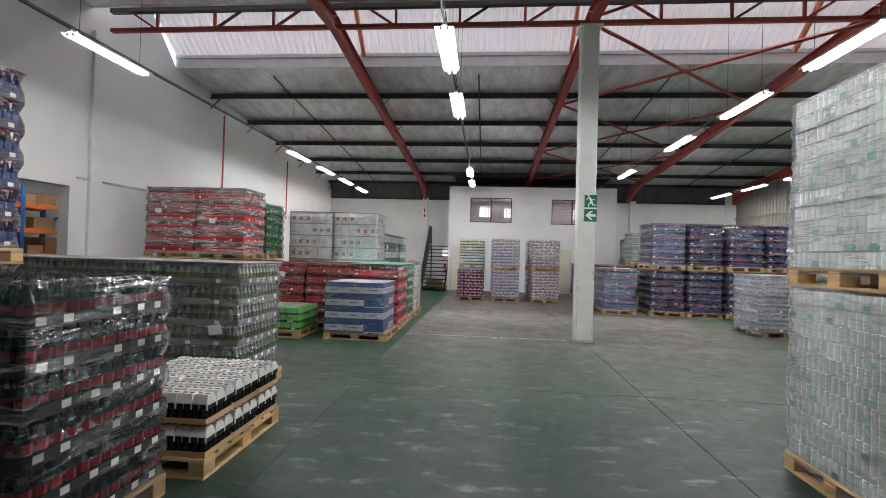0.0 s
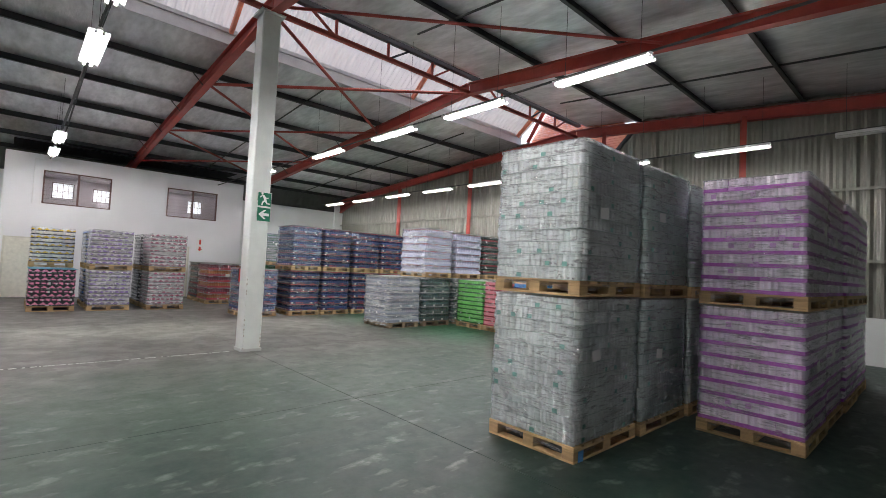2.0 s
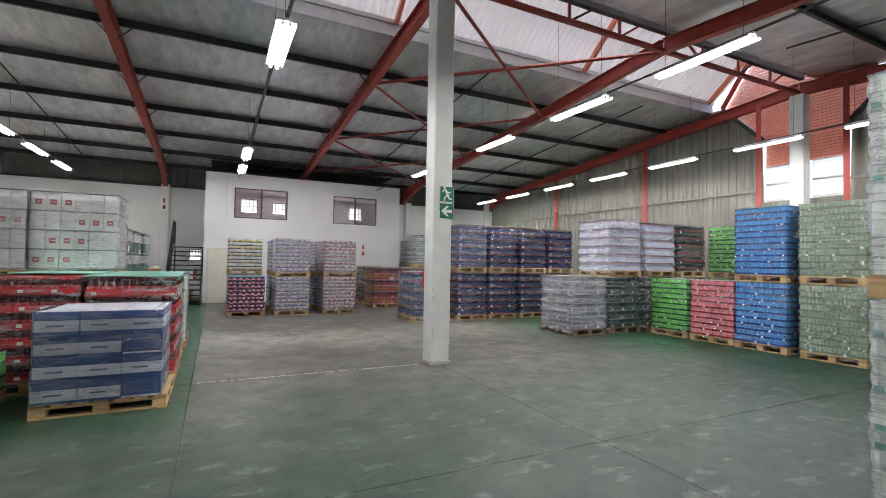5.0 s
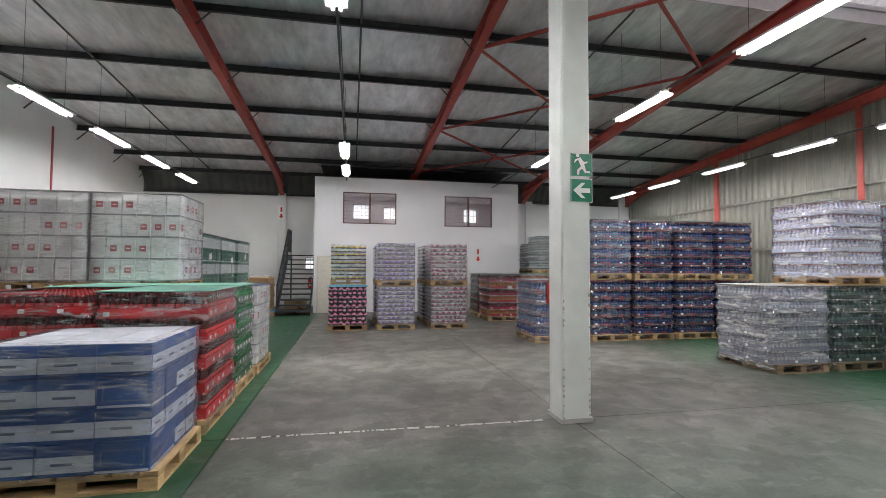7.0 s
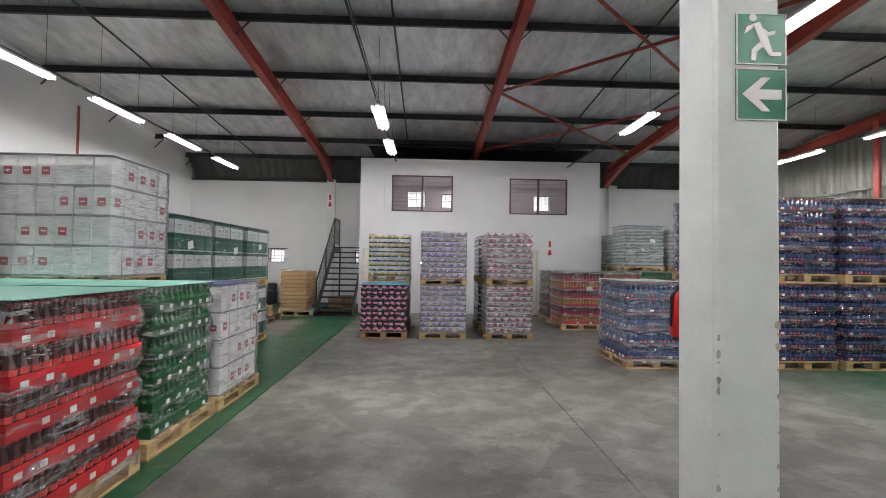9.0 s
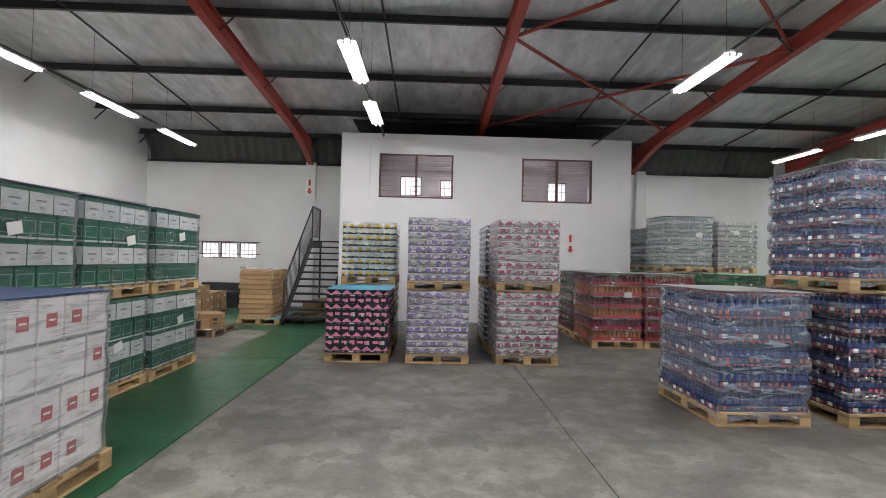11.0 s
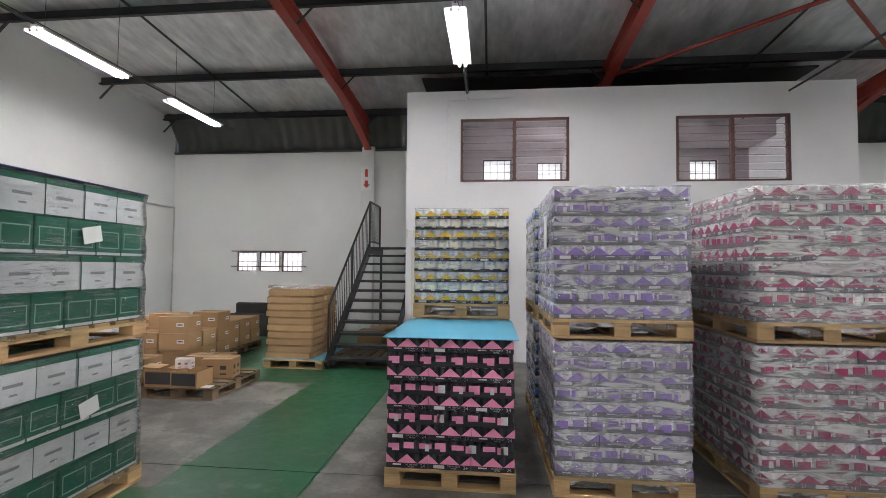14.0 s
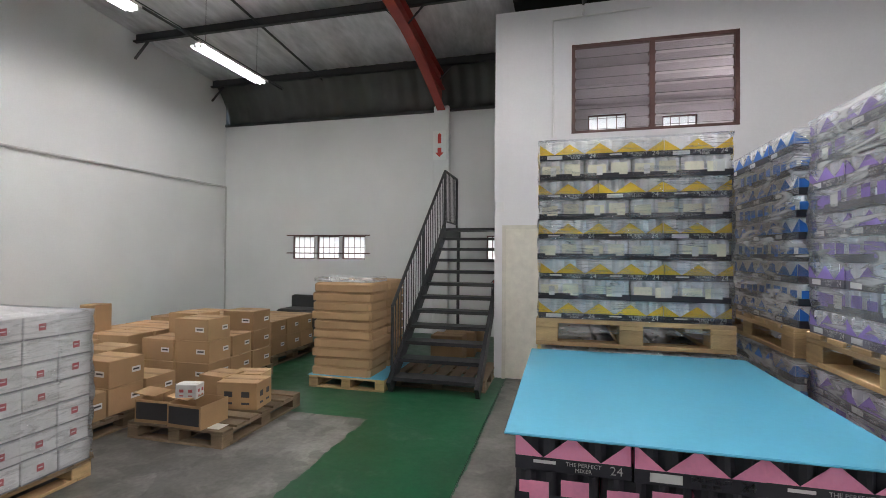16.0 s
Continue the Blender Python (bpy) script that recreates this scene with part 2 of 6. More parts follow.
M["card"] = mat("brown_cardboard", (0.42, 0.27, 0.14), 0.8, var=0.1, scale=4, fine=80, bump=0.05, rnd=0.12)
M["card_dark"] = mat("brown_cardboard_flap", (0.30, 0.19, 0.10), 0.85, var=0.12, scale=4, bump=0.05)
M["batten"] = mat("white_lamp_enamel", (0.8, 0.8, 0.8), 0.4, var=0.03, bump=0.0)
M["tube"] = glow("fluorescent_tube", (1.0, 0.965, 0.97), TUBE)
# Left row's tubes turned down to keep the side wall from getting too bright.
M["tube_old"] = glow("ageing_fluorescent_tube", (1.0, 0.965, 0.97), TUBE * 0.72)
M["tube_off"] = mat("unlit_tube", (0.75, 0.75, 0.73), 0.3, var=0.02, bump=0.0)
M["film"] = film_mat("stretch_film", 0.04, 0.52, gloss=0.5)
M["film_heavy"] = film_mat("cloudy_stretch_film", 0.15, 0.75, (0.97, 0.975, 0.98), 0.3)
M["film_haze"] = film_mat("hazy_blue_stretch_film", 0.24, 0.62, (0.60, 0.68, 0.84), 0.35)
M["film_thin"] = film_mat("thin_stretch_film", 0.03, 0.35)
M["film_clear"] = film_mat("clear_stretch_film", 0.02, 0.16, gloss=0.75)
M["film_cloud"] = film_mat("milky_stretch_film", 0.26, 0.8, (0.95, 0.92, 0.92), 0.3)
M["paper"] = mat("white_label_paper", (0.78, 0.78, 0.76), 0.7, var=0.05, bump=0.02)
M["ink"] = mat("dark_print", (0.05, 0.05, 0.055), 0.6, var=0.1, bump=0.0)
M["sign_green"] = mat("green_sign_plastic", (0.0, 0.17, 0.085), 0.35, var=0.05, bump=0.0)
M["sign_white"] = mat("white_sign_plastic", (0.8, 0.82, 0.8), 0.35, var=0.03, bump=0.0)
M["sign_red"] = mat("red_sign_print", (0.55, 0.03, 0.02), 0.4, var=0.05, bump=0.0)
M["blue_sheet"] = mat("light_blue_plastic_sheet", (0.10, 0.42, 0.60), 0.45, var=0.08, scale=3, bump=0.03)
M["green_sheet"] = mat("pale_green_plastic_sheet", (0.22, 0.50, 0.40), 0.4, var=0.08, scale=3, bump=0.03)
M["grey_sheet"] = mat("grey_layer_board", (0.33, 0.33, 0.32), 0.7, var=0.1, scale=3, bump=0.03)
M["navy_sheet"] = mat("navy_plastic_sheet", (0.03, 0.06, 0.16), 0.4, var=0.1, scale=3, bump=0.03)
M["ext_red"] = mat("extinguisher_red", (0.55, 0.015, 0.012), 0.3, var=0.05, bump=0.0, coat=0.4)
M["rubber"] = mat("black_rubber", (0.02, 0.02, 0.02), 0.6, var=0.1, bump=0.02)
M["rack_orange"] = mat("orange_rack_paint", (0.75, 0.20, 0.03), 0.45, var=0.08, bump=0.02)
M["rack_blue"] = mat("blue_rack_paint", (0.03, 0.14, 0.45), 0.45, var=0.08, bump=0.02)
M["ground"] = mat("outdoor_paving", (0.30, 0.29, 0.27), 0.85, var=0.2, scale=0.5, fine=20, bump=0.1)
M["scuff"] = mat("white_joint_filler", (0.55, 0.55, 0.52), 0.7, var=0.3, scale=8, bump=0.05)
M["alu"] = mat("can_aluminium", (0.72, 0.73, 0.74), 0.3, 0.8, var=0.1, scale=20, bump=0.0, rnd=0.08)


def tone(name, color, rough=0.45, metal=0.0, rnd=0.10):
    if name not in M:
        M[name] = mat(name, color, rough, metal, var=0.14, scale=9, fine=90, bump=0.03, rnd=rnd)
    return M[name]


def glass_mat(name, tint, rough, gloss):
    m = bpy.data.materials.new(name)
    m.use_nodes = True
    N, L = m.node_tree.nodes, m.node_tree.links
    N.remove(N["Principled BSDF"])
    gl, tr, mx, fr = (N.new("ShaderNodeBsdfGlossy"), N.new("ShaderNodeBsdfTransparent"), N.new("ShaderNodeMixShader"), N.new("ShaderNodeFresnel"))
    fr.inputs[0].default_value = gloss
    gl.inputs["Roughness"].default_value = rough
    tr.inputs["Color"].default_value = (*tint, 1)
    L.new(fr.outputs[0], mx.inputs[0]), L.new(tr.outputs[0], mx.inputs[1]), L.new(gl.outputs[0], mx.inputs[2])
    L.new(mx.outputs[0], N["Material Output"].inputs["Surface"])
    return m


def sheet_light_mat(name, color, through_part):
    """Fibreglass roof light: scatters daylight through and back."""
    m = bpy.data.materials.new(name)
    m.use_nodes = True
    N, L = m.node_tree.nodes, m.node_tree.links
    N.remove(N["Principled BSDF"])
    d, t, mx = N.new("ShaderNodeBsdfDiffuse"), N.new("ShaderNodeBsdfTranslucent"), N.new("ShaderNodeMixShader")
    ns = N.new("ShaderNodeTexNoise")
    ns.inputs["Scale"].default_value = 1.5
    vm = N.new("ShaderNodeMapRange")
    vm.inputs["To Min"].default_value, vm.inputs["To Max"].default_value = through_part - 0.12, through_part + 0.12
    L.new(ns.outputs[0], vm.inputs["Value"])
    L.new(vm.outputs[0], mx.inputs[0])
    d.inputs["Color"].default_value = (*color, 1)
    t.inputs["Color"].default_value = (*color, 1)
    L.new(d.outputs[0], mx.inputs[1]), L.new(t.outputs[0], mx.inputs[2])
    L.new(mx.outputs[0], N["Material Output"].inputs["Surface"])
    return m


M["glass"] = glass_mat("window_glass", (0.90, 0.90, 0.91), 0.05, 1.12)
M["pane"] = sheet_light_mat("frosted_pane", (0.85, 0.87, 0.88), 0.75)
M["bright_pane"] = sheet_light_mat("thin_obscured_glass", (0.97, 0.98, 0.98), 0.88)
M["ridge_sheet"] = sheet_light_mat("grimy_ridge_sheet", (0.55, 0.55, 0.58), 0.4)
M["rooflight"] = sheet_light_mat("fibreglass_rooflight", (0.60, 0.57, 0.58), 0.27)


# ---- mesh building ----
def md_box(x0, x1, y0, y1, z0, z1, mi=0):
    v = [(x0, y0, z0), (x1, y0, z0), (x1, y1, z0), (x0, y1, z0), (x0, y0, z1), (x1, y0, z1), (x1, y1, z1), (x0, y1, z1)]
    f = [(0, 3, 2, 1), (4, 5, 6, 7), (0, 1, 5, 4), (1, 2, 6, 5), (2, 3, 7, 6), (3, 0, 4, 7)]
    return v, f, [mi] * 6


def md_prism(outline, z0, z1, mi=0, cap=0.0, mi_top=None):
    """An outline in x and y raised from z0 to z1, with its top edge rounded off by cap."""
    n = len(outline)
    cx, cy = sum(p[0] for p in outline) / n, sum(p[1] for p in outline) / n
    rings = [(z0, 0.0), (z1 - cap, 0.0)] + ([(z1, cap)] if cap else [])
    v, f, k = [], [], []
    for z, inset in rings:
        for x, y in outline:
            sx, sy = (x > cx) - (x < cx), (y > cy) - (y < cy)
            v.append((x - sx * inset, y - sy * inset, z))
    for r in range(len(rings) - 1):
        for i in range(n):
            j = (i + 1) % n
            f.append((r * n + i, r * n + j, (r + 1) * n + j, (r + 1) * n + i))
            k.append(mi)
    f.append(tuple(range((len(rings) - 1) * n, len(rings) * n)))
    k.append(mi if mi_top is None else mi_top)
    f.append(tuple(reversed(range(n))))
    k.append(mi)
    return v, f, k


def md_cbox(x0, x1, y0, y1, z0, z1, c=0.006, mi=0):
    o = [(x0 + c, y0), (x1 - c, y0), (x1, y0 + c), (x1, y1 - c), (x1 - c, y1), (x0 + c, y1), (x0, y1 - c), (x0, y0 + c)]
    return md_prism(o, z0, z1, mi, c)


def md_lathe(cx, cy, profile, sides=8, mis=None, close=True):
    v, f, k = [], [], []
    for r, z in profile:
        for i in range(sides):
            a = 2 * math.pi * i / sides
            v.append((cx + r * math.cos(a), cy + r * math.sin(a), z))
    for q in range(len(profile) - 1):
        for i in range(sides):
            j = (i + 1) % sides
            f.append((q * sides + i, q * sides + j, (q + 1) * sides + j, (q + 1) * sides + i))
            k.append(mis[q] if mis else 0)
    if close:
        f.append(tuple(range((len(profile) - 1) * sides, len(profile) * sides)))
        k.append(mis[-1] if mis else 0)
    return v, f, k


def md_join(items):
    """Join (mesh data, offset) pairs; an item may be bare mesh data."""
    v, f, k = [], [], []
    for it in items:
        (d, off) = it if len(it) == 2 else (it, (0, 0, 0))
        base = len(v)
        v += [(p[0] + off[0], p[1] + off[1], p[2] + off[2]) for p in d[0]]
        f += [tuple(i + base for i in q) for q in d[1]]
        k += d[2]
    return v, f, k


def md_turn(d):
    """Turned a quarter about z."""
    return [(-p[1], p[0], p[2]) for p in d[0]], d[1], d[2]


def md_quad(axis, at, a0, a1, z0, z1, mi, sign=1):
    """An upright rectangle on a face: axis 'x' or 'y', at that place, facing sign."""
    if axis == "y":
        v = [(a0, at, z0), (a1, at, z0), (a1, at, z1), (a0, at, z1)]
    else:
        v = [(at, a0, z0), (at, a1, z0), (at, a1, z1), (at, a0, z1)]
    return v, [(0, 1, 2, 3) if (sign < 0) == (axis == "y") else (3, 2, 1, 0)], [mi]


def mesh_of(name, d, mats, smooth=False):
    me = bpy.data.meshes.new(name)
    me.from_pydata(d[0], [], d[1])
    for m in mats:
        me.materials.append(m)
    me.polygons.foreach_set("material_index", d[2])
    if smooth:
        me.polygons.foreach_set("use_smooth", [True] * len(me.polygons))
    me.update()
    return me


def part(name, d, mats, parent=None, label="", smooth=False):
    """ONE mesh object under a thing or a part."""
    me = d if isinstance(d, bpy.types.Mesh) else mesh_of(name, d, mats if isinstance(mats, (list, tuple)) else [mats], smooth)
    ob = new(name, me)
    if parent is not None:
        ob.parent = parent
    if label:
        ob["label"] = label
    return ob


def structure(name, d, mats, label, category, smooth=False):
    return tagged(part(name, d, mats, None, "", smooth), label, category, kind="structure")


def thing(name, label, category, group="", at=(0, 0, 0), rz=0.0):
    e = new(name)
    e.empty_display_size = 0.2
    e.matrix_basis = pose(*at, 0, 0, rz)
    return tagged(e, label, category, group)


def md_bar(p0, p1, w, h, mi=0):
    """A straight rectangular bar from p0 to p1 with width w and depth h."""
    p0, p1 = Vector(p0), Vector(p1)
    d = (p1 - p0).normalized()
    up = Vector((0, 0, 1)) if abs(d.z) < 0.95 else Vector((0, 1, 0))
    s = d.cross(up).normalized()
    u = s.cross(d)
    v = [tuple(p + s * a * w / 2 + u * b * h / 2) for p in (p0, p1) for a, b in ((-1, -1), (1, -1), (1, 1), (-1, 1))]
    return v, [(3, 2, 1, 0), (4, 5, 6, 7), (0, 1, 5, 4), (1, 2, 6, 5), (2, 3, 7, 6), (3, 0, 4, 7)], [mi] * 6


def md_rod(p0, p1, r, sides=6, mi=0):
    p0, p1 = Vector(p0), Vector(p1)
    d = (p1 - p0).normalized()
    up = Vector((0, 0, 1)) if abs(d.z) < 0.95 else Vector((0, 1, 0))
    s = d.cross(up).normalized()
    u = s.cross(d)
    v = [tuple(p + (s * math.cos(2 * math.pi * i / sides) + u * math.sin(2 * math.pi * i / sides)) * r) for p in (p0, p1) for i in range(sides)]
    f = [(i, (i + 1) % sides, sides + (i + 1) % sides, sides + i) for i in range(sides)] + [tuple(reversed(range(sides))), tuple(range(sides, 2 * sides))]
    return v, f, [mi] * len(f)


def md_ibeam(p0, p1, w, h, tf=0.018, tw=0.014, mi=0):
    """An I-section from p0 to p1, whose lower flange lies on the line p0 to p1."""
    p0, p1 = Vector(p0), Vector(p1)
    d = (p1 - p0).normalized()
    s = d.cross(Vector((0, 0, 1))).normalized()
    u = s.cross(d)
    out = []
    for a0, a1, b0, b1 in ((-w / 2, w / 2, 0, tf), (-tw / 2, tw / 2, tf, h - tf), (-w / 2, w / 2, h - tf, h)):
        v = [tuple(p + s * a + u * b) for p in (p0, p1) for a, b in ((a0, b0), (a1, b0), (a1, b1), (a0, b1))]
        out.append((v, [(3, 2, 1, 0), (4, 5, 6, 7), (0, 1, 5, 4), (1, 2, 6, 5), (2, 3, 7, 6), (3, 0, 4, 7)], [mi] * 6))
    return md_join(out)

# ---- the hall ----
XL, XR, YS, YN, RIDGE = -8.6, 12.75, -6.2, 25.1, 9.45
SLOPE = 0.08
BAYS = [-8.55, -3.3, 2.0, 7.3, 12.55]


def roof_z(y):
    """Underside of the roof sheets."""
    return 6.78 - SLOPE * abs(y - RIDGE)


def purlin_z(y):
    return roof_z(y) - 0.17


def rafter_z(y):
    """Underside of the rafters."""
    return roof_z(y) - 0.17 - 0.30


# floor slabs with open joints
floor = structure("floor", md_box(XL - 0.2, XR + 0.2, YS - 0.2, YN + 0.2, -0.3, -0.012), M["rubber"], "grey concrete warehouse floor with worn green paint", "floor")
for x0, x1 in ((XL, -1.6), (-1.6, 1.97), (1.97, 7.3), (7.3, XR)):
    for y0, y1 in ((YS, -0.3), (-0.3, 5.85), (5.85, 9.55), (9.55, 17.3), (17.3, YN)):
        e = 0.004
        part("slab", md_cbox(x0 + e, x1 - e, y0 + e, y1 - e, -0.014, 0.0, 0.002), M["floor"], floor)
# crumbling white filler along one joint
bits, rg = [], random.Random(4)
for i in range(70):
    x = -1.58 + i * 0.046
    if rg.random() < 0.85:
        bits.append(md_box(x, x + rg.uniform(0.02, 0.06), 9.55 - rg.uniform(0.008, 0.03), 9.55 + rg.uniform(0.006, 0.02), -0.004, 0.003))
tagged(part("joint_filler", md_join(bits), M["scuff"]), "crumbling white joint filler in the concrete floor", "filler", kind="stuff")

# ground outside
structure("ground", md_box(-400, 400, -400, 400, -0.6, -0.35), M["ground"], "paved yard outside the warehouse", "ground")


def wall_y(name, y0, y1, x0, x1, z0, z1, holes, material, label):
    """A wall along x with rectangular holes (x0, x1, z0, z1), no two in one stretch of x."""
    d, x = [], x0
    for hx0, hx1, hz0, hz1 in sorted(holes):
        if hx0 > x:
            d.append(md_box(x, hx0, y0, y1, z0, z1))
        if hz0 > z0:
            d.append(md_box(hx0, hx1, y0, y1, z0, hz0))
        if hz1 < z1:
            d.append(md_box(hx0, hx1, y0, y1, hz1, z1))
        x = hx1
    d.append(md_box(x, x1, y0, y1, z0, z1))
    return structure(name, md_join(d), material, label, "wall")


# far wall, white plaster to 4.64 m with a rough top edge; dark sheeting above it
WIN_Z = (1.53, 2.04)
low_wins = [(-6.79, -6.24), (-6.18, -5.63), (-5.57, -5.02), (-2.36, -1.9)]
wall_y("wall_north", YN, YN + 0.22, XL - 0.2, XR + 0.2, 0.0, 3.0, [(a, b, *WIN_Z) for a, b in low_wins], M["white_wall"], "white plastered end wall of the warehouse")
up_wins = [(-0.40, 0.30, 3.72, 4.36), (0.92, 1.52, 3.72, 4.27), (4.5, 5.14, 3.66, 4.28), (2.45, 2.75, 3.75, 4.28)]
wall_y("wall_north_upper", YN, YN + 0.22, XL - 0.2, XR + 0.2, 3.0, 4.64, up_wins, M["white_wall"], "white plastered upper end wall with office windows")


def corrugated(axis, a0, a1, z_of, z0, at, depth, pitch=0.2, curve=None):
    """Ribbed sheeting in an upright plane, from z0 up to z_of(a)."""
    v, f = [], []
    n = int((a1 - a0) / (pitch / 4))
    zs = 5 if curve else 2
    for i in range(n + 1):
        a = a0 + (a1 - a0) * i / n
        off = depth if (i % 4) in (1, 2) else 0.0
        for j in range(zs):
            t = j / (zs - 1)
            z = z0 + (z_of(a) - z0) * t
            o = at - off * (1 if axis == "x" else 1) - (curve * t * t if curve else 0)
            v.append((o, a, z) if axis == "x" else (a, o, z))
    for i in range(n):
        for j in range(zs - 1):
            q = (i * zs + j, (i + 1) * zs + j, (i + 1) * zs + j + 1, i * zs + j + 1)
            f.append(q)
    return v, f, [0] * len(f)


def thick(ob, t):
    s = ob.modifiers.new("thickness", "SOLIDIFY")
    s.thickness = t
    return ob


M["eaves"] = mat("dark_bullnose_sheeting", (0.10, 0.105, 0.10), 0.5, 0.3, var=0.2, scale=3, bump=0.04)
thick(structure("eaves_sheeting", corrugated("y", XL, XR, lambda a: roof_z(YN - 0.6) + 0.02, 4.66, YN + 0.1, 0.045, 0.3, 0.55), M["eaves"], "dark curved corrugated sheeting under the eaves", "sheeting", True), 0.004)
structure("eaves_trim", md_join([md_box(XL, XR, YN - 0.035, YN + 0.005, 4.62, 4.68)]), M["dark_steel"], "dark steel angle along the wall top", "trim")
structure("wall_north_back", md_box(XL - 0.2, XR + 0.2, YN + 0.24, YN + 0.3, 4.64, 6.2), M["dark_steel"], "dark cladding behind the eaves", "wall")

# piers on the far wall
for x, top in ((-3.3, 4.72), (7.6, 4.72), (12.35, 5.3)):
    structure("pier", md_cbox(x - 0.16, x + 0.16, YN - 0.12, YN + 0.01, 0.0, top, 0.012), M["white_wall"], "white plastered pier on the end wall", "pier")

# left wall, white, follows the roof and the raised roof light
PROFILE = [(YS, 0.0), (YN, 0.0), (YN, roof_z(YN)), (12.0, roof_z(12.0)), (10.85, 7.8), (9.2, 7.98), (9.2, roof_z(9.2)), (YS, roof_z(YS))]


def md_gable(profile, x0, x1, mi=0):
    n = len(profile)
    v = [(x0, y, z) for y, z in profile] + [(x1, y, z) for y, z in profile]
    f = [tuple(range(n)), tuple(reversed(range(n, 2 * n)))] + [((i + 1) % n, i, n + i, n + (i + 1) % n) for i in range(n)]
    return v, f, [mi] * len(f)


DOOR_Y, DOOR_Z = (5.6, 8.87), 2.85
left_low = md_join([md_box(XL - 0.24, XL, YS, DOOR_Y[0], 0, 3.0), md_box(XL - 0.24, XL, DOOR_Y[1], YN, 0, 3.0), md_box(XL - 0.24, XL, *DOOR_Y, DOOR_Z, 3.0)])
structure("wall_west", left_low, M["white_wall"], "white plastered side wall with an opening to a racking store", "wall")
structure("wall_west_upper", md_gable([(y, max(z, 3.0)) for y, z in PROFILE], XL - 0.24, XL), M["white_wall"], "white plastered upper side wall under the roof slope", "wall")
structure("pilaster", md_cbox(XL - 0.01, XL + 0.07, RIDGE - 0.16, RIDGE + 0.16, 0, 6.3, 0.01), M["white_wall"], "white pilaster on the side wall", "pilaster")
# back wall behind the start
wall_y("wall_south", YS - 0.22, YS, XL - 0.2, XR + 0.2, 0.0, 5.4, [], M["white_wall"], "white plastered wall behind the loading side")

# right wall: low plastered base, ribbed cladding above, louvred gable light round the ridge


def clad_top(y):
    return roof_z(y) + 0.02


def clad_gap(y):
    """Lowest open height at y within the louvre, or None."""
    if 8.45 < y < 10.45:
        return 3.55
    if 7.28 < y < 11.62:
        return 5.35 + 1.2 * ((abs(y - RIDGE) - 1.0) / 1.17)
    return None


structure("wall_east_base", md_box(XR, XR + 0.22, YS, YN, 0.0, 1.05), M["white_wall"], "white plastered plinth under the cladding", "wall")
thick(structure("wall_east", corrugated("x", YS, YN, lambda a: min(clad_top(a), clad_gap(a) if clad_gap(a) else 99), 1.02, XR + 0.06, 0.045, 0.24), M["cladding"], "weathered grey ribbed steel cladding", "wall"), 0.004)
girts = [md_bar((XR - 0.06, YS, z), (XR - 0.06, 8.4, z), 0.05, 0.06) for z in (2.3, 3.95)] + [md_bar((XR - 0.06, 10.5, z), (XR - 0.06, YN, z), 0.05, 0.06) for z in (2.3, 3.9)]
for i, g in enumerate(girts):
    structure("girt", g, M["cladding"], "grey steel girt across the cladding", "girt")
for y in (19.25, 14.4, 10.48, 8.42, 4.5, -0.5):
    structure("wall_post", md_ibeam((XR - 0.2, y, 0.0), (XR - 0.199, y + 0.0005, rafter_z(y) + 0.1), 0.12, 0.14), M["red_steel"], "red oxide steel wall post", "post")

# louvres in the gable
louvre = tagged(new("gable_louvre"), "red-orange steel louvre blades with daylight between them", "louvre", kind="structure")
z = 4.62
while z < 7.75:
    if z < 5.35:
        a, b = 8.47, 10.43
    elif z < 6.55:
        h = 1.0 + 1.17 * (z - 5.35) / 1.2
        a, b = RIDGE - h + 0.02, RIDGE + h - 0.02
    else:
        a, b = 7.9 if z < 7.0 else 9.25, 11.6 - (z - 6.6) * 0.68
    part("slat", md_join([([(XR + 0.02, a, z - 0.055), (XR + 0.02, b, z - 0.055), (XR + 0.16, b, z + 0.06), (XR + 0.16, a, z + 0.06), (XR + 0.03, a, z - 0.065), (XR + 0.03, b, z - 0.065), (XR + 0.17, b, z + 0.05), (XR + 0.17, a, z + 0.05)], [(0, 1, 2, 3), (7, 6, 5, 4), (0, 4, 5, 1), (2, 6, 7, 3)], [0] * 4)]), M["louvre"], louvre)
    z += 0.08
for (ya, za), (yb, zb) in (((11.62, 6.55), (10.45, 5.35)), ((7.28, 6.55), (8.45, 5.35)), ((11.66, 6.6), (10.85, 7.8))):
    part("edge_bar", md_bar((XR - 0.02, ya, za), (XR - 0.02, yb, zb), 0.10, 0.10), M["red_steel"] if zb > 7 else M["dark_steel"], louvre)
# frosted lights below the louvres
gl = tagged(new("window_gable"), "frosted panes in red steel frames under the louvres", "window", kind="structure")
for y0, y1 in ((8.5, 9.25), (9.65, 10.4)):
    for z0, z1 in ((3.6, 4.02), (4.06, 4.5)):
        p = part("pane", md_box(XR + 0.03, XR + 0.036, y0, y1, z0, z1), M["pane"], gl)
        p.visible_shadow = False
    for zz in (3.58, 4.04, 4.54):
        part("frame_bar", md_bar((XR + 0.02, y0, zz), (XR + 0.02, y1, zz), 0.05, 0.05), M["galv"], gl)
structure("column_east", md_cbox(XR - 0.34, XR - 0.02, RIDGE - 0.17, RIDGE + 0.17, 0, 6.3, 0.015), M["column"], "pale painted concrete column at the gable wall", "column")

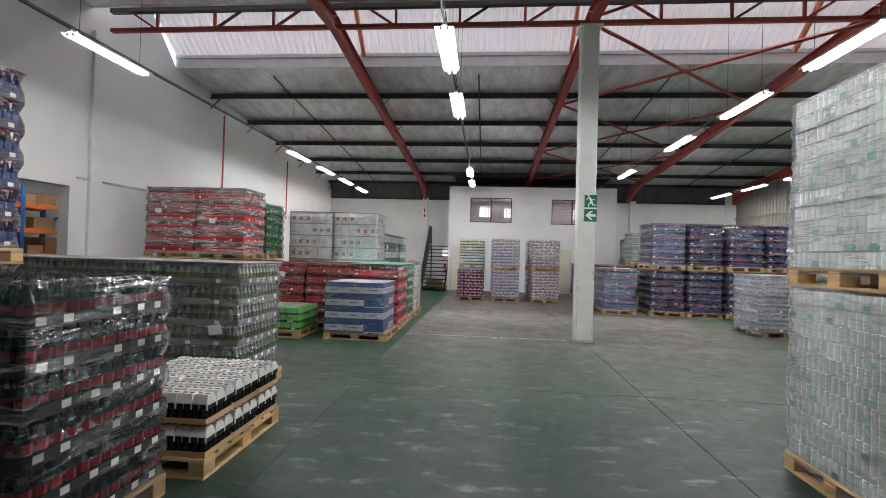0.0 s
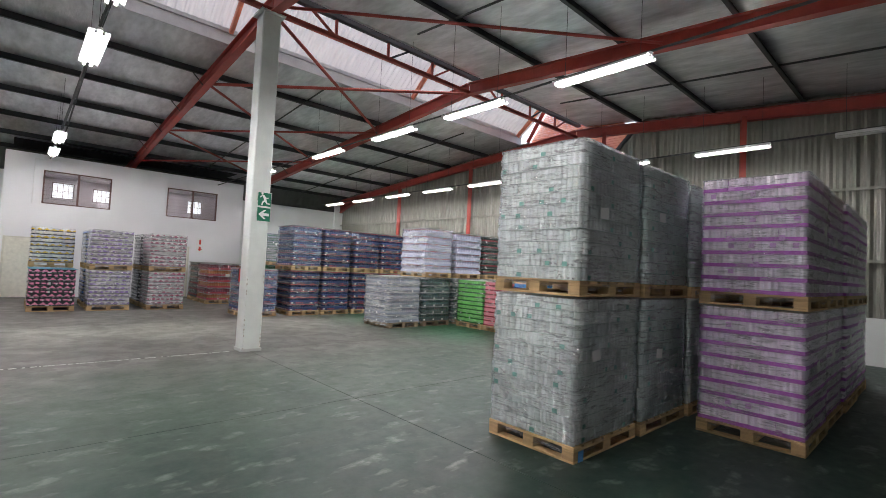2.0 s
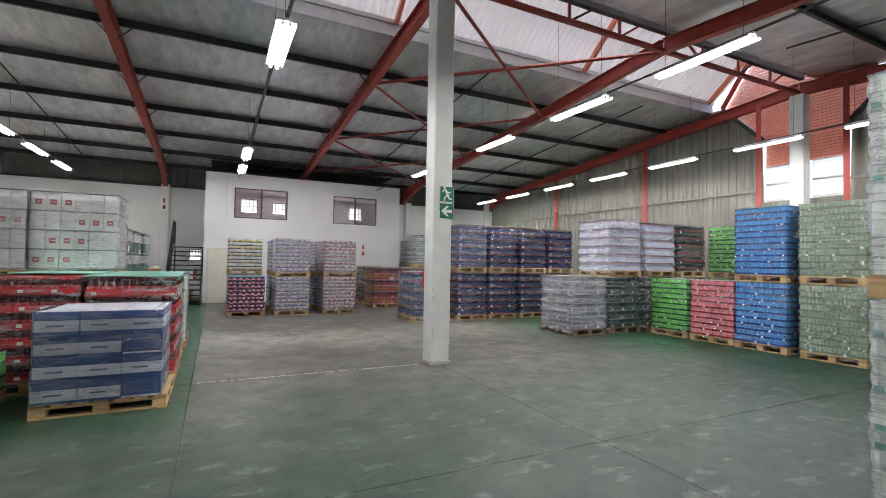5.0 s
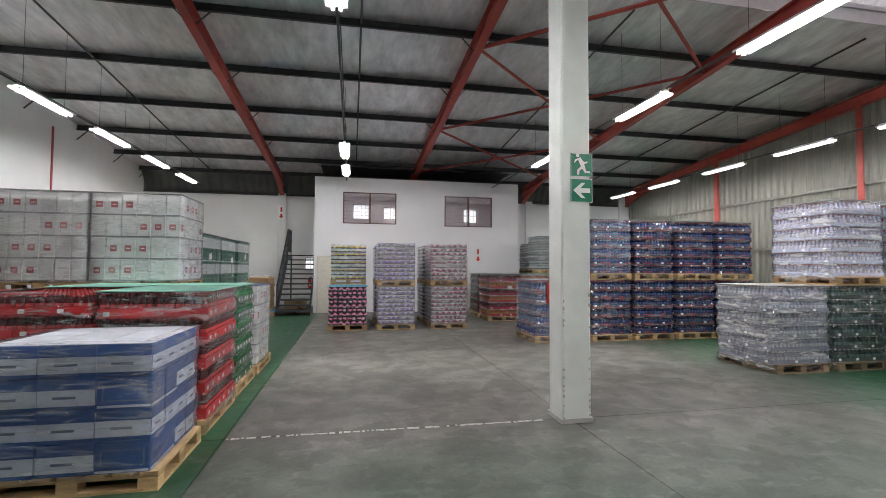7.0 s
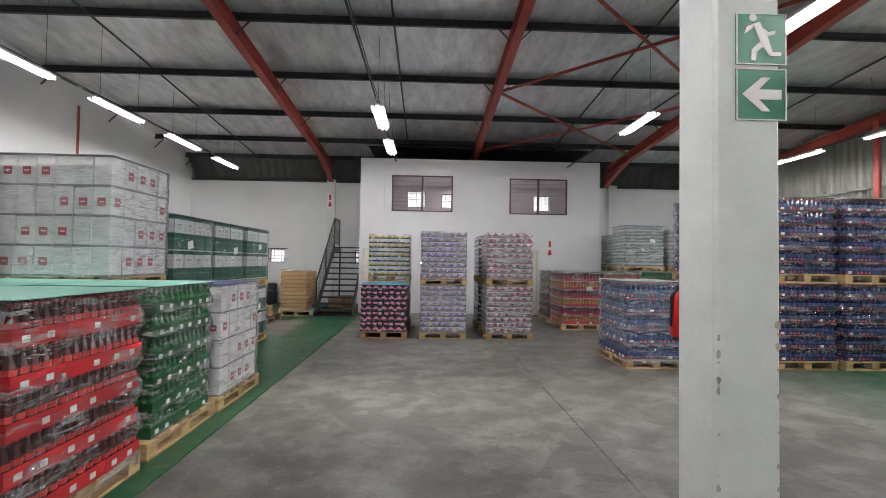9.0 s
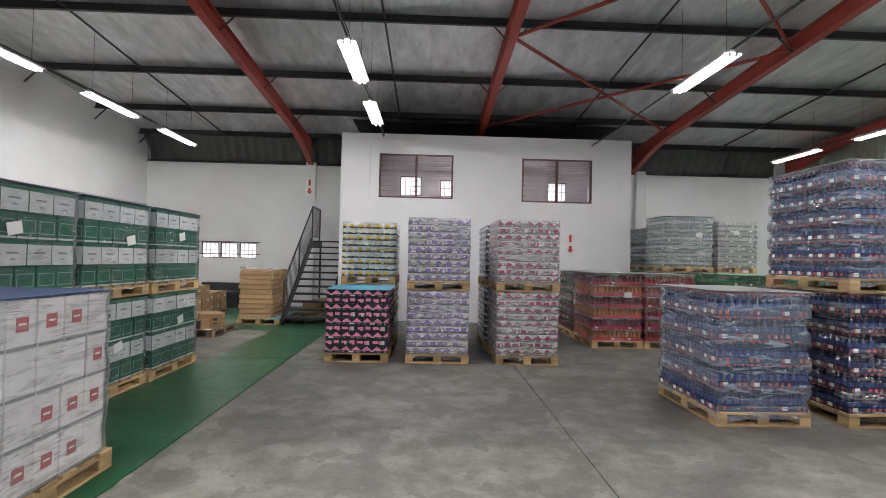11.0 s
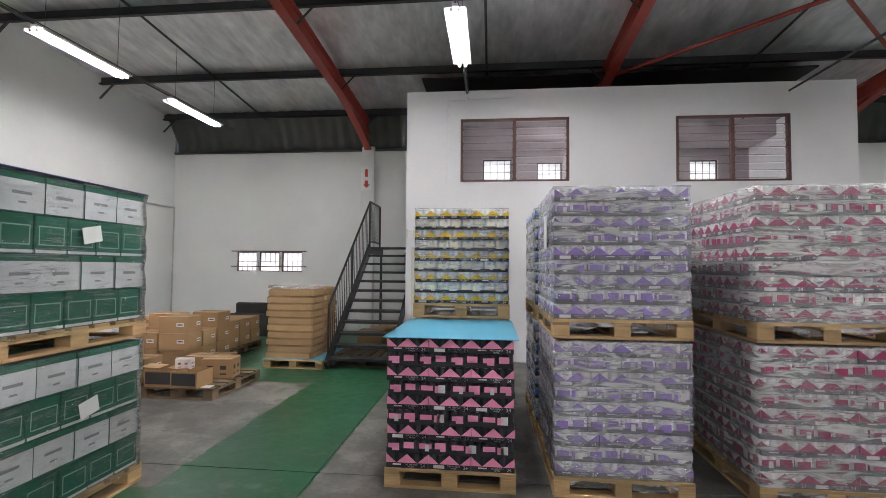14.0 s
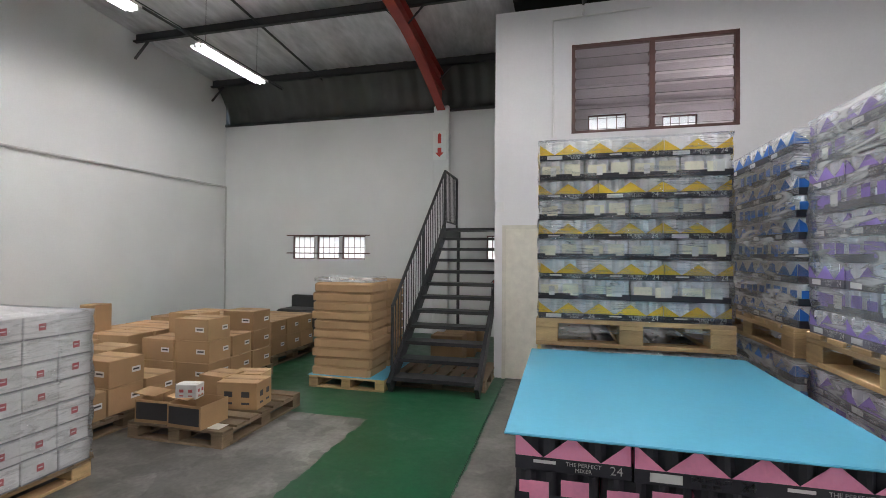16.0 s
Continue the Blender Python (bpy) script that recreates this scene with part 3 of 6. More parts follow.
# roof sheets with foil lining: ceiling objects of their own
def md_roof(y0, y1, rib=0.0):
    n, v, f = 90, [], []
    for i in range(n + 1):
        x = XL - 0.2 + (XR - XL + 0.4) * i / n
        v += [(x, y0, roof_z(y0)), (x, y1, roof_z(y1)), (x, y0, roof_z(y0) + 0.05), (x, y1, roof_z(y1) + 0.05)]
    for i in range(n):
        a, b = 4 * i, 4 * (i + 1)
        f += [(a, b, b + 1, a + 1), (a + 2, a + 3, b + 3, b + 2)]
    f += [(0, 1, 3, 2), (4 * n, 4 * n + 2, 4 * n + 3, 4 * n + 1)]
    return v, f, [0] * len(f)


structure("ceiling_north", md_roof(12.0, YN + 0.3), M["foil"], "wrinkled silver foil insulation under the roof", "ceiling")
structure("ceiling_south", md_roof(YS - 0.3, 9.2), M["foil"], "wrinkled silver foil insulation under the roof", "ceiling")

# Black panel added where the roof space above the office lies in shade.
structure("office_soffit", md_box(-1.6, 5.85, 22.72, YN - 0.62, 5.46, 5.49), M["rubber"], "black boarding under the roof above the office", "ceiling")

# raised roof light north of the ridge
def md_sheet(p0, p1, depth=0.03, pitch=0.17):
    n = int((XR - XL) / (pitch / 4))
    (y0, z0), (y1, z1) = p0, p1
    ln = math.hypot(y1 - y0, z1 - z0)
    ny, nz = -(z1 - z0) / ln, (y1 - y0) / ln
    v, f = [], []
    for i in range(n + 1):
        o = depth if i % 4 in (1, 2) else 0
        x = XL + (XR - XL) * i / n
        v += [(x, y0 + ny * o, z0 + nz * o), (x, y1 + ny * o, z1 + nz * o)]
    for i in range(n):
        f.append((2 * i, 2 * i + 2, 2 * i + 3, 2 * i + 1))
    return v, f, [0] * len(f)


structure("roof_light", md_sheet((12.02, 6.88), (10.85, 7.8)), M["rooflight"], "corrugated translucent roof light sheets", "roof light")
tp = structure("roof_light_top", md_sheet((10.85, 7.8), (9.2, 7.98)), M["ridge_sheet"], "milky translucent sheets over the ridge", "roof light")
tp.visible_shadow = False
structure("roof_light_fascia", md_box(XL, XR, 11.99, 12.015, roof_z(12.0) - 0.02, 6.86), M["galv"], "pale steel fascia under the roof light", "fascia")
structure("ridge_upstand", md_box(XL, XR, 9.18, 9.22, 6.74, 7.98), M["foil"], "foil-lined upstand at the ridge", "upstand")
for y, z, w, h, m in ((12.0, 6.86, 0.10, 0.09, "galv"), (12.28, 6.62, 0.13, 0.10, "galv"), (12.14, 6.76, 0.22, 0.012, "galv")):
    structure("roof_light_curb", md_bar((XL, y, z), (XR, y, z), w, h), M[m], "pale steel curb under the roof light", "curb")
for x in BAYS[1:4] + [12.4, -0.65, 4.65, 9.95]:
    if x in BAYS or x == 12.4:
        structure("roof_light_rib", md_bar((x, 11.9, 6.8), (x, 10.8, 7.72), 0.08, 0.12), M["louvre"], "red-orange roof light rib", "rib")

# rafters, haunched at the far wall
for x in BAYS[1:]:
    w = 0.17
    d = [md_ibeam((x, YN - 0.12, rafter_z(YN) - 0.02), (x, RIDGE, rafter_z(RIDGE)), w, 0.30), md_ibeam((x, RIDGE, rafter_z(RIDGE)), (x, YS, rafter_z(YS)), w, 0.30)]
    n = 10
    for i in range(n):  # curved haunch
        t0, t1 = i / n, (i + 1) / n
        ya, yb = YN - 0.1 - 2.6 * t0, YN - 0.1 - 2.6 * t1
        za, zb = rafter_z(ya) - 0.44 * (1 - t0) ** 1.6, rafter_z(yb) - 0.44 * (1 - t1) ** 1.6
        d.append(md_bar((x, ya, za), (x, yb, zb), w, 0.016))
        v = [(x + s, y, z) for s in (-0.007, 0.007) for y, z in ((ya, za), (yb, zb), (yb, rafter_z(yb) + 0.02), (ya, rafter_z(ya) + 0.02))]
        d.append((v, [(0, 1, 2, 3), (7, 6, 5, 4)], [0, 0]))
    structure("rafter", md_join(d), M["red_steel"], "red oxide steel rafter with a haunched foot", "rafter")

# purlins: dark channels, with fly braces to the rafters and sag rods between
PUR = [24.65, 22.68, 20.46, 18.15, 15.88, 13.66, 7.3, 5.25, 3.25, 1.2, -0.8, -2.8, -4.8]
for y in PUR:
    z = purlin_z(y)
    d = [md_box(XL, XR, y - 0.006, y + 0.006, z, z + 0.165), md_box(XL, XR, y - 0.07, y, z, z + 0.014), md_box(XL, XR, y, y + 0.07, z + 0.15, z + 0.165), md_box(XL, XR, y - 0.07, y - 0.058, z, z + 0.03)]
    structure("purlin", md_join(d), M["dark_steel"], "dark steel purlin under the roof foil", "purlin")
    if y > 9:
        for x in BAYS[1:4]:
            for s in (-1, 1):
                structure("fly_brace", md_bar((x + s * 0.06, y - 0.02, z - 0.26), (x + s * 0.34, y - 0.02, z + 0.03), 0.04, 0.012), M["dark_steel"], "short dark brace from rafter to purlin", "brace")
        structure("end_brace", md_bar((XL, y - 0.02, z - 0.30), (XL + 0.32, y - 0.02, z + 0.02), 0.05, 0.014), M["dark_steel"], "dark bracket under a purlin end", "brace")
for x in (-5.95, -0.3, 4.65, 9.95):
    structure("sag_rod", md_join([md_rod((x, 12.3, purlin_z(12.3) + 0.05), (x, 24.9, purlin_z(24.9) + 0.05), 0.022), md_rod((x, YS, purlin_z(YS) + 0.05), (x, 8.4, purlin_z(8.4) + 0.05), 0.022)]), M["dark_steel"], "thin dark sag rod between purlins", "rod")

# ridge girder between the columns: chords, posts and diagonals
TB, TT = 6.36, 6.80
gd = tagged(new("ridge_girder"), "red and dark steel lattice girder along the ridge", "girder", kind="structure")
part("bottom_chord", md_bar((XL + 0.3, RIDGE, TB), (XR - 0.1, RIDGE, TB), 0.10, 0.08), M["red_steel"], gd)
part("top_chord", md_bar((XL + 0.3, RIDGE - 0.02, TT), (XR - 0.1, RIDGE - 0.02, TT), 0.12, 0.14), M["dark_steel"], gd)
for i in range(len(BAYS) - 1):
    x0, x1 = BAYS[i], BAYS[i + 1]
    for k in range(1, 4):
        x = x0 + (x1 - x0) * k / 4
        part("post", md_bar((x, RIDGE, TB), (x, RIDGE, TT), 0.05, 0.05), M["red_steel"], gd)
        part("diagonal", md_bar((x + (-0.6 if k < 2 else 0.6), RIDGE, TT - 0.05), (x, RIDGE, TB), 0.045, 0.045), M["red_steel"] if k % 2 else M["dark_steel"], gd)
# wind bracing in the roof plane of one bay
def rz(y):
    return rafter_z(y) + 0.12
for y0, y1, r in ((9.6, 13.66, 0.04), (13.66, 18.15, 0.034), (18.15, 22.68, 0.034)):
    structure("wind_brace", md_join([md_rod((2.05, y0, rz(y0)), (7.25, y1, rz(y1)), r)]), M["red_steel"], "red oxide tube of the roof wind bracing", "brace")
    structure("wind_brace", md_join([md_rod((2.05, y1, rz(y1)), (7.25, y0, rz(y0) - 0.05), r)]), M["red_steel"], "red oxide tube of the roof wind bracing", "brace")
for y0, y1 in ((9.3, 4.4), (4.4, -0.6)):
    structure("wind_brace", md_rod((2.05, y0, rz(y0)), (7.25, y1, rz(y1)), 0.03), M["red_steel"], "red oxide tube of the roof wind bracing", "brace")

def md_flat(poly, y, t=0.003):
    """A flat shape in x and z, standing proud to y."""
    n = len(poly)
    v = [(x, y, z) for x, z in poly] + [(x, y + t, z) for x, z in poly]
    f = [tuple(range(n)), tuple(reversed(range(n, 2 * n)))] + [((i + 1) % n, i, n + i, n + (i + 1) % n) for i in range(n)]
    return v, f, [0] * len(f)


# free-standing column with exit signs
colm = tagged(part("column", md_join([md_cbox(1.81, 2.15, 9.40, 9.74, 0.0, rafter_z(RIDGE) + 0.02, 0.02), md_box(1.75, 2.21, 9.34, 9.80, rafter_z(RIDGE) - 0.03, rafter_z(RIDGE))]), M["column"]), "pale grey painted concrete column with chipped corners", "column", kind="structure")
rg = random.Random(9)
chips = []
for i in range(46):
    zc, s = rg.uniform(0.02, 1.25) ** 1.4, rg.uniform(0.005, 0.02)
    cx = 1.83 if rg.random() < 0.7 else 2.13
    poly = [(cx + s * rg.uniform(0.4, 1.0) * math.cos(a * 0.9), zc + 1.6 * s * rg.uniform(0.4, 1.0) * math.sin(a * 0.9)) for a in range(7)]
    chips.append(md_flat(poly, 9.3985, 0.002))
part("paint_chips", md_join(chips), tone("chipped_concrete", (0.40, 0.37, 0.31), 0.85), colm, "bare chipped concrete")
part("base_scuff", md_box(1.795, 2.165, 9.385, 9.755, 0.0, 0.05), M["galv"], colm, "grey scuffed foot of the column")


def sign(name, label, at, wx, h, draw, back, rz=0.0):
    t = thing(name, label, "sign", at=at, rz=rz)
    plate = part("plate", md_cbox(-wx / 2, wx / 2, -0.006, 0.0, 0, h, 0.002), back, t)
    for nm, d, m in draw:
        part(nm, d, m, plate)
    return t


ring = [(0.02 * math.cos(a * math.pi / 6) - 0.045, 0.235 + 0.02 * math.sin(a * math.pi / 6)) for a in range(12)]
runner = md_join([md_flat(ring, -0.01), md_flat([(-0.045, 0.205), (-0.01, 0.215), (0.035, 0.13), (0.0, 0.10)], -0.01), md_flat([(-0.09, 0.15), (-0.075, 0.19), (-0.04, 0.205), (-0.045, 0.185)], -0.01),
                  md_flat([(0.0, 0.19), (0.035, 0.165), (0.07, 0.175), (0.07, 0.155), (0.03, 0.145)], -0.01), md_flat([(0.0, 0.10), (0.035, 0.13), (0.055, 0.065), (0.10, 0.065), (0.10, 0.045), (0.04, 0.045)], -0.01), md_flat([(-0.005, 0.12), (0.02, 0.10), (-0.025, 0.065), (-0.03, 0.02), (-0.055, 0.02), (-0.05, 0.075)], -0.01)])
border = md_join([md_box(-0.128, 0.128, -0.009, -0.006, 0.0, 0.006), md_box(-0.128, 0.128, -0.009, -0.006, 0.254, 0.26), md_box(-0.128, -0.122, -0.009, -0.006, 0.006, 0.254), md_box(0.122, 0.128, -0.009, -0.006, 0.006, 0.254)])
sign("exit_sign", "green emergency exit sign with a white running figure", (2.045, 9.40, 2.66), 0.26, 0.26, [("figure", runner, M["sign_white"]), ("border", border, M["sign_white"])], M["sign_green"])
arrow = md_flat([(-0.10, 0.13), (0.0, 0.215), (0.045, 0.215), (-0.015, 0.155), (0.10, 0.155), (0.10, 0.105), (-0.015, 0.105), (0.045, 0.045), (0.0, 0.045)], -0.01)
sign("exit_arrow_sign", "green sign with a white arrow", (2.045, 9.40, 2.38), 0.26, 0.26, [("arrow", arrow, M["sign_white"]), ("border", border, M["sign_white"])], M["sign_green"])
ext_mark = md_join([md_flat([(-0.035, 0.34), (-0.035, 0.52), (0.0, 0.55), (0.035, 0.52), (0.035, 0.34)], -0.01)])
dn = md_flat([(0.0, 0.06), (-0.09, 0.15), (-0.04, 0.15), (-0.04, 0.25), (0.04, 0.25), (0.04, 0.15), (0.09, 0.15)], -0.01)
for at in ((-3.33, YN - 0.122, 3.6), (4.34, 22.0, 1.83)):
    sign("extinguisher_sign", "white sign with a red extinguisher mark and a red arrow", at, 0.27, 0.6, [("extinguisher_mark", ext_mark, M["sign_red"]), ("arrow", dn, M["sign_red"])], M["sign_white"])

# ---- upstairs office block at the far end ----
OX0, OX1, OY, OZ = -1.76, 5.96, 22.15, 4.93
wins = [(-0.76, 1.19, 3.24, 4.40), (3.02, 4.90, 3.21, 4.37)]
wall_y("office_wall", OY - 0.14, OY, OX0, OX1, 0.0, OZ, wins, M["off_wall"], "white plastered office block wall")
for x0, x1 in ((OX0, OX0 + 0.14), (OX1 - 0.14, OX1)):
    structure("office_side_wall", md_box(x0, x1, OY, YN, 0.0, OZ - 0.01), M["off_wall"], "white plastered side wall of the office block", "wall")
structure("office_floor", md_box(OX0 + 0.14, OX1 - 0.14, OY, YN, 2.55, 2.7), M["white_wall"], "concrete floor slab of the upstairs office", "floor")
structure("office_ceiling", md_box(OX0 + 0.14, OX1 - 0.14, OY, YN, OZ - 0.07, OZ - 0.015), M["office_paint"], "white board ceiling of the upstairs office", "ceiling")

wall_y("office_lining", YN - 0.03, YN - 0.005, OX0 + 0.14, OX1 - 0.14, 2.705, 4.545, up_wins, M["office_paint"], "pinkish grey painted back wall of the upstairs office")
# Box added to cover the dark eaves band visible through the office windows.
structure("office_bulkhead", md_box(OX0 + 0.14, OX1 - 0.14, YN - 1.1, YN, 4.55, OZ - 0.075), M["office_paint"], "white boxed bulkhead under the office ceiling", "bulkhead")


def louvre_window(x0, x1, z0, z1, n):
    w = tagged(new("window_louvred"), "brown steel louvre window with glass blades", "window", kind="structure")
    y = OY - 0.145
    for a, b in ((x0, x0 + 0.045), (x1 - 0.045, x1), ((x0 + x1) / 2 - 0.03, (x0 + x1) / 2 + 0.03)):
        part("frame_post", md_box(a, b, y, y + 0.07, z0, z1), M["brown_frame"], w)
    for a, b in ((z0, z0 + 0.035), (z1 - 0.04, z1)):
        part("frame_rail", md_box(x0 + 0.045, x1 - 0.045, y + 0.003, y + 0.067, a, b), M["brown_frame"], w)
    for s0, s1 in ((x0 + 0.05, (x0 + x1) / 2 - 0.035), ((x0 + x1) / 2 + 0.035, x1 - 0.05)):
        for i in range(n):
            z = z0 + 0.05 + (z1 - z0 - 0.1) * (i + 0.5) / n
            h = (z1 - z0 - 0.1) / n * (0.53 if s0 < x0 + 0.2 else 0.46)
            f0, f1 = (y - 0.005, y + 0.045) if s0 < x0 + 0.2 else (y - 0.02, y + 0.06)
            v = [(s0, f0, z - h), (s1, f0, z - h), (s1, f1, z + h), (s0, f1, z + h), (s0, f0 + 0.005, z - h - 0.002), (s1, f0 + 0.005, z - h - 0.002), (s1, f1 + 0.005, z + h - 0.002), (s0, f1 + 0.005, z + h - 0.002)]
            p = part("glass_blade", (v, [(0, 1, 2, 3), (7, 6, 5, 4), (0, 4, 5, 1), (2, 6, 7, 3)], [0] * 4), M["glass"], w)
            p.visible_shadow = False
            part("blade_edge", md_box(s0, s1, f0 - 0.002, f0 + 0.006, z - h - 0.007, z - h - 0.002), tone("grey_glass_edge", (0.10, 0.09, 0.09)), w)
            for a in (s0, s1):
                part("blade_clip", md_box(a - 0.008, a + 0.008, y - 0.004, y + 0.07, z - h - 0.012, z - h + 0.012), M["brown_frame"], w)


for x0, x1, z0, z1 in wins:
    louvre_window(x0, x1, z0, z1, 8)


def barred_window(x0, x1, z0, z1, overhang=0.0):
    w = tagged(new("window_barred"), "small bright window with brown frame and burglar bars", "window", kind="structure")
    p = part("pane", md_box(x0, x1, YN + 0.10, YN + 0.105, z0, z1), M["bright_pane"], w)
    p.visible_shadow = False
    for a, b, c, d in ((x0, x0 + 0.025, z0, z1), (x1 - 0.025, x1, z0, z1), (x0 + 0.025, x1 - 0.025, z0, z0 + 0.025), (x0 + 0.025, x1 - 0.025, z1 - 0.025, z1)):
        part("frame_bar", md_box(a, b, YN + 0.03, YN + 0.07, c, d), M["brown_frame"], w)
    for i in range(1, 4):
        x = x0 + (x1 - x0) * i / 4
        part("bar", md_rod((x, YN + 0.05, z0), (x, YN + 0.05, z1), 0.007), M["brown_frame"], w)
    part("cross_bar", md_rod((x0, YN + 0.05, (z0 + z1) / 2), (x1, YN + 0.05, (z0 + z1) / 2), 0.007), M["brown_frame"], w)


for a, b in low_wins:
    barred_window(a, b, *WIN_Z)
for a, b, c, d in up_wins:
    barred_window(a, b, c, d)
for z in (1.66, 2.055):
    structure("burglar_bar", md_join([md_rod((-6.92, YN - 0.03, z), (-4.9, YN - 0.03, z), 0.014)] + [md_rod((x, YN - 0.03, z), (x, YN + 0.02, z), 0.012) for x in (-6.86, -6.21, -5.6, -4.96)]), M["brown_frame"], "brown steel bar across the windows", "bar")
# ground floor doors of the office block
for x0, x1 in ((-1.6, -0.72), (3.05, 3.9)):
    dr = tagged(new("door_office"), "closed cream painted door in the office wall", "door", kind="structure")
    leaf = part("leaf", md_cbox(x0, x1, OY - 0.165, OY - 0.139, 0.01, 2.0, 0.004), tone("cream_door_paint", (0.70, 0.68, 0.60)), dr)
    part("jamb", md_join([md_box(x0 - 0.05, x0, OY - 0.175, OY - 0.139, 0, 2.05), md_box(x1, x1 + 0.05, OY - 0.175, OY - 0.139, 0, 2.05), md_box(x0, x1, OY - 0.175, OY - 0.139, 2.003, 2.05)]), tone("cream_door_paint", (0.7, 0.68, 0.6)), dr)
    part("handle", md_join([md_rod((x1 - 0.07, OY - 0.17, 1.02), (x1 - 0.07, OY - 0.21, 1.02), 0.012), md_rod((x1 - 0.07, OY - 0.21, 1.02), (x1 - 0.18, OY - 0.21, 1.02), 0.01)]), M["alu"], leaf, "steel lever handle")
for x, z in ((4.02, 2.05), (-1.68, 2.3)):
    structure("switch_box", md_cbox(x - 0.05, x + 0.05, OY - 0.17, OY - 0.139, z - 0.07, z + 0.07, 0.006), M["batten"], "small white switch box on the wall", "switch")
structure("wall_conduit", md_join([md_rod((-1.0, OY - 0.155, 3.2), (-1.0, OY - 0.155, 4.75), 0.012), md_rod((-1.0, OY - 0.155, 4.75), (0.2, OY - 0.155, 4.78), 0.012), md_rod((-0.62, OY - 0.155, 4.78), (-0.62, OY - 0.4, 4.72), 0.014)]), M["batten"], "white painted conduit on the office wall", "conduit")
structure("side_pipe", md_join([md_rod((XL + 0.04, 9.0, 3.05), (XL + 0.04, YN - 0.05, 3.2), 0.025), md_rod((XL + 0.05, YN - 0.04, 0.0), (XL + 0.05, YN - 0.04, 3.2), 0.02)]), M["galv"], "grey pipe along the white side wall", "pipe")
for y, z0, z1 in ((14.4, 3.0, 6.0), (19.3, 3.0, 5.5)):
    structure("wall_stanchion", md_box(XL - 0.005, XL + 0.03, y - 0.028, y + 0.028, z0, z1), M["red_steel"], "red steel strip let into the side wall", "stanchion")

# ---- racking store seen through the opening ----
structure("store_floor", md_box(-16, XL - 0.21, 2.0, 14.0, -0.2, -0.004), M["floor"], "concrete floor of the racking store", "floor")
structure("store_wall", md_join([md_box(-16.2, -16.0, 2.0, 14.0, 0, 5), md_box(-16, XL - 0.25, 14.0, 14.2, 0, 5), md_box(-16, XL - 0.25, 1.8, 2.0, 0, 5)]), M["white_wall"], "white walls of the racking store", "wall")
structure("store_ceiling", md_box(-16.2, XL - 0.25, 1.8, 14.2, 5.0, 5.1), M["foil"], "foil-lined ceiling of the racking store", "ceiling")
for rx in (-10.9,):
    rack = thing("pallet_rack", "orange and blue steel pallet rack with loaded shelves", "rack", at=(rx, 6.0, 0))
    for y in (0.0, 2.4, 4.0, 5.4):
        for x in (0.0, -0.9):
            part("upright", md_cbox(x - 0.045, x + 0.045, y - 0.05, y + 0.05, 0, 3.0, 0.006), M["rack_blue"], rack)
        part("upright_brace", md_join([md_bar((-0.9, y, z), (0, y, z + 0.5), 0.03, 0.03) for z in (0.3, 0.9, 1.5, 2.1)]), M["rack_blue"], rack)
    for z in (1.35, 1.95, 2.55):
        for x in (0.0, -0.9):
            part("beam", md_box(x - 0.025, x + 0.025, 0.05, 5.35, z - 0.06, z + 0.06), M["rack_orange"], rack)
        part("shelf", md_box(-0.87, -0.03, 0.05, 5.35, z + 0.02, z + 0.045), M["pallet_wood"], rack)
    rg = random.Random(2)
    for z in (1.395, 1.995, 2.595):
        y = 6.1
        while y < 10.9:
            w, h = rg.uniform(0.35, 0.6), rg.uniform(0.2, 0.4)
            tagged(part("carton", md_cbox(rx - 0.8, rx - 0.1, y, y + w, z, z + h, 0.01), M["card"] if rg.random() < 0.7 else M["card_dark"]), "brown cardboard carton on a rack shelf", "carton", "cartons on the rack")
            y += w + rg.uniform(0.03, 0.2)

# ---- lamps ----
def batten(x, y, lit=True, top=None, tube="tube"):
    t = thing("fluorescent_lamp", "twin-tube fluorescent batten lamp hanging on wires, " + ("lit" if lit else "switched off"), "lamp", "fluorescent lamps in rows", at=(x, y, 4.66))
    part("housing", md_prism([(-0.035, -0.76), (0.035, -0.76), (0.035, 0.76), (-0.035, 0.76)], 0.055, 0.10, 0, 0.012), M["batten"], t)
    for s in (-1, 1):
        refl = part("reflector", md_bar((s * 0.075, -0.75, 0.045), (s * 0.075, 0.75, 0.045), 0.10, 0.003), M["batten"], t)
        part("reflector_lip", md_bar((s * 0.127, -0.75, 0.030), (s * 0.127, 0.75, 0.030), 0.003, 0.034), M["batten"], refl)
    for s in (-1, 1):
        tb = part("tube", md_rod((s * 0.045, -0.73, 0.012), (s * 0.045, 0.73, 0.012), 0.016, 8), M[tube] if lit else M["tube_off"], t, "glowing white tube" if lit else "")
        for e in (-1, 1):
            part("end_cap", md_box(s * 0.045 - 0.018, s * 0.045 + 0.018, e * 0.745 - 0.014, e * 0.745 + 0.014, -0.008, 0.035), M["batten"], tb)
    for e in (-0.6, 0.6):
        part("hanger", md_rod((0, e, 0.08), (0, e, (top or purlin_z(y + e) + 0.1) - 4.66), 0.004, 5), M["dark_steel"], t)
    return t


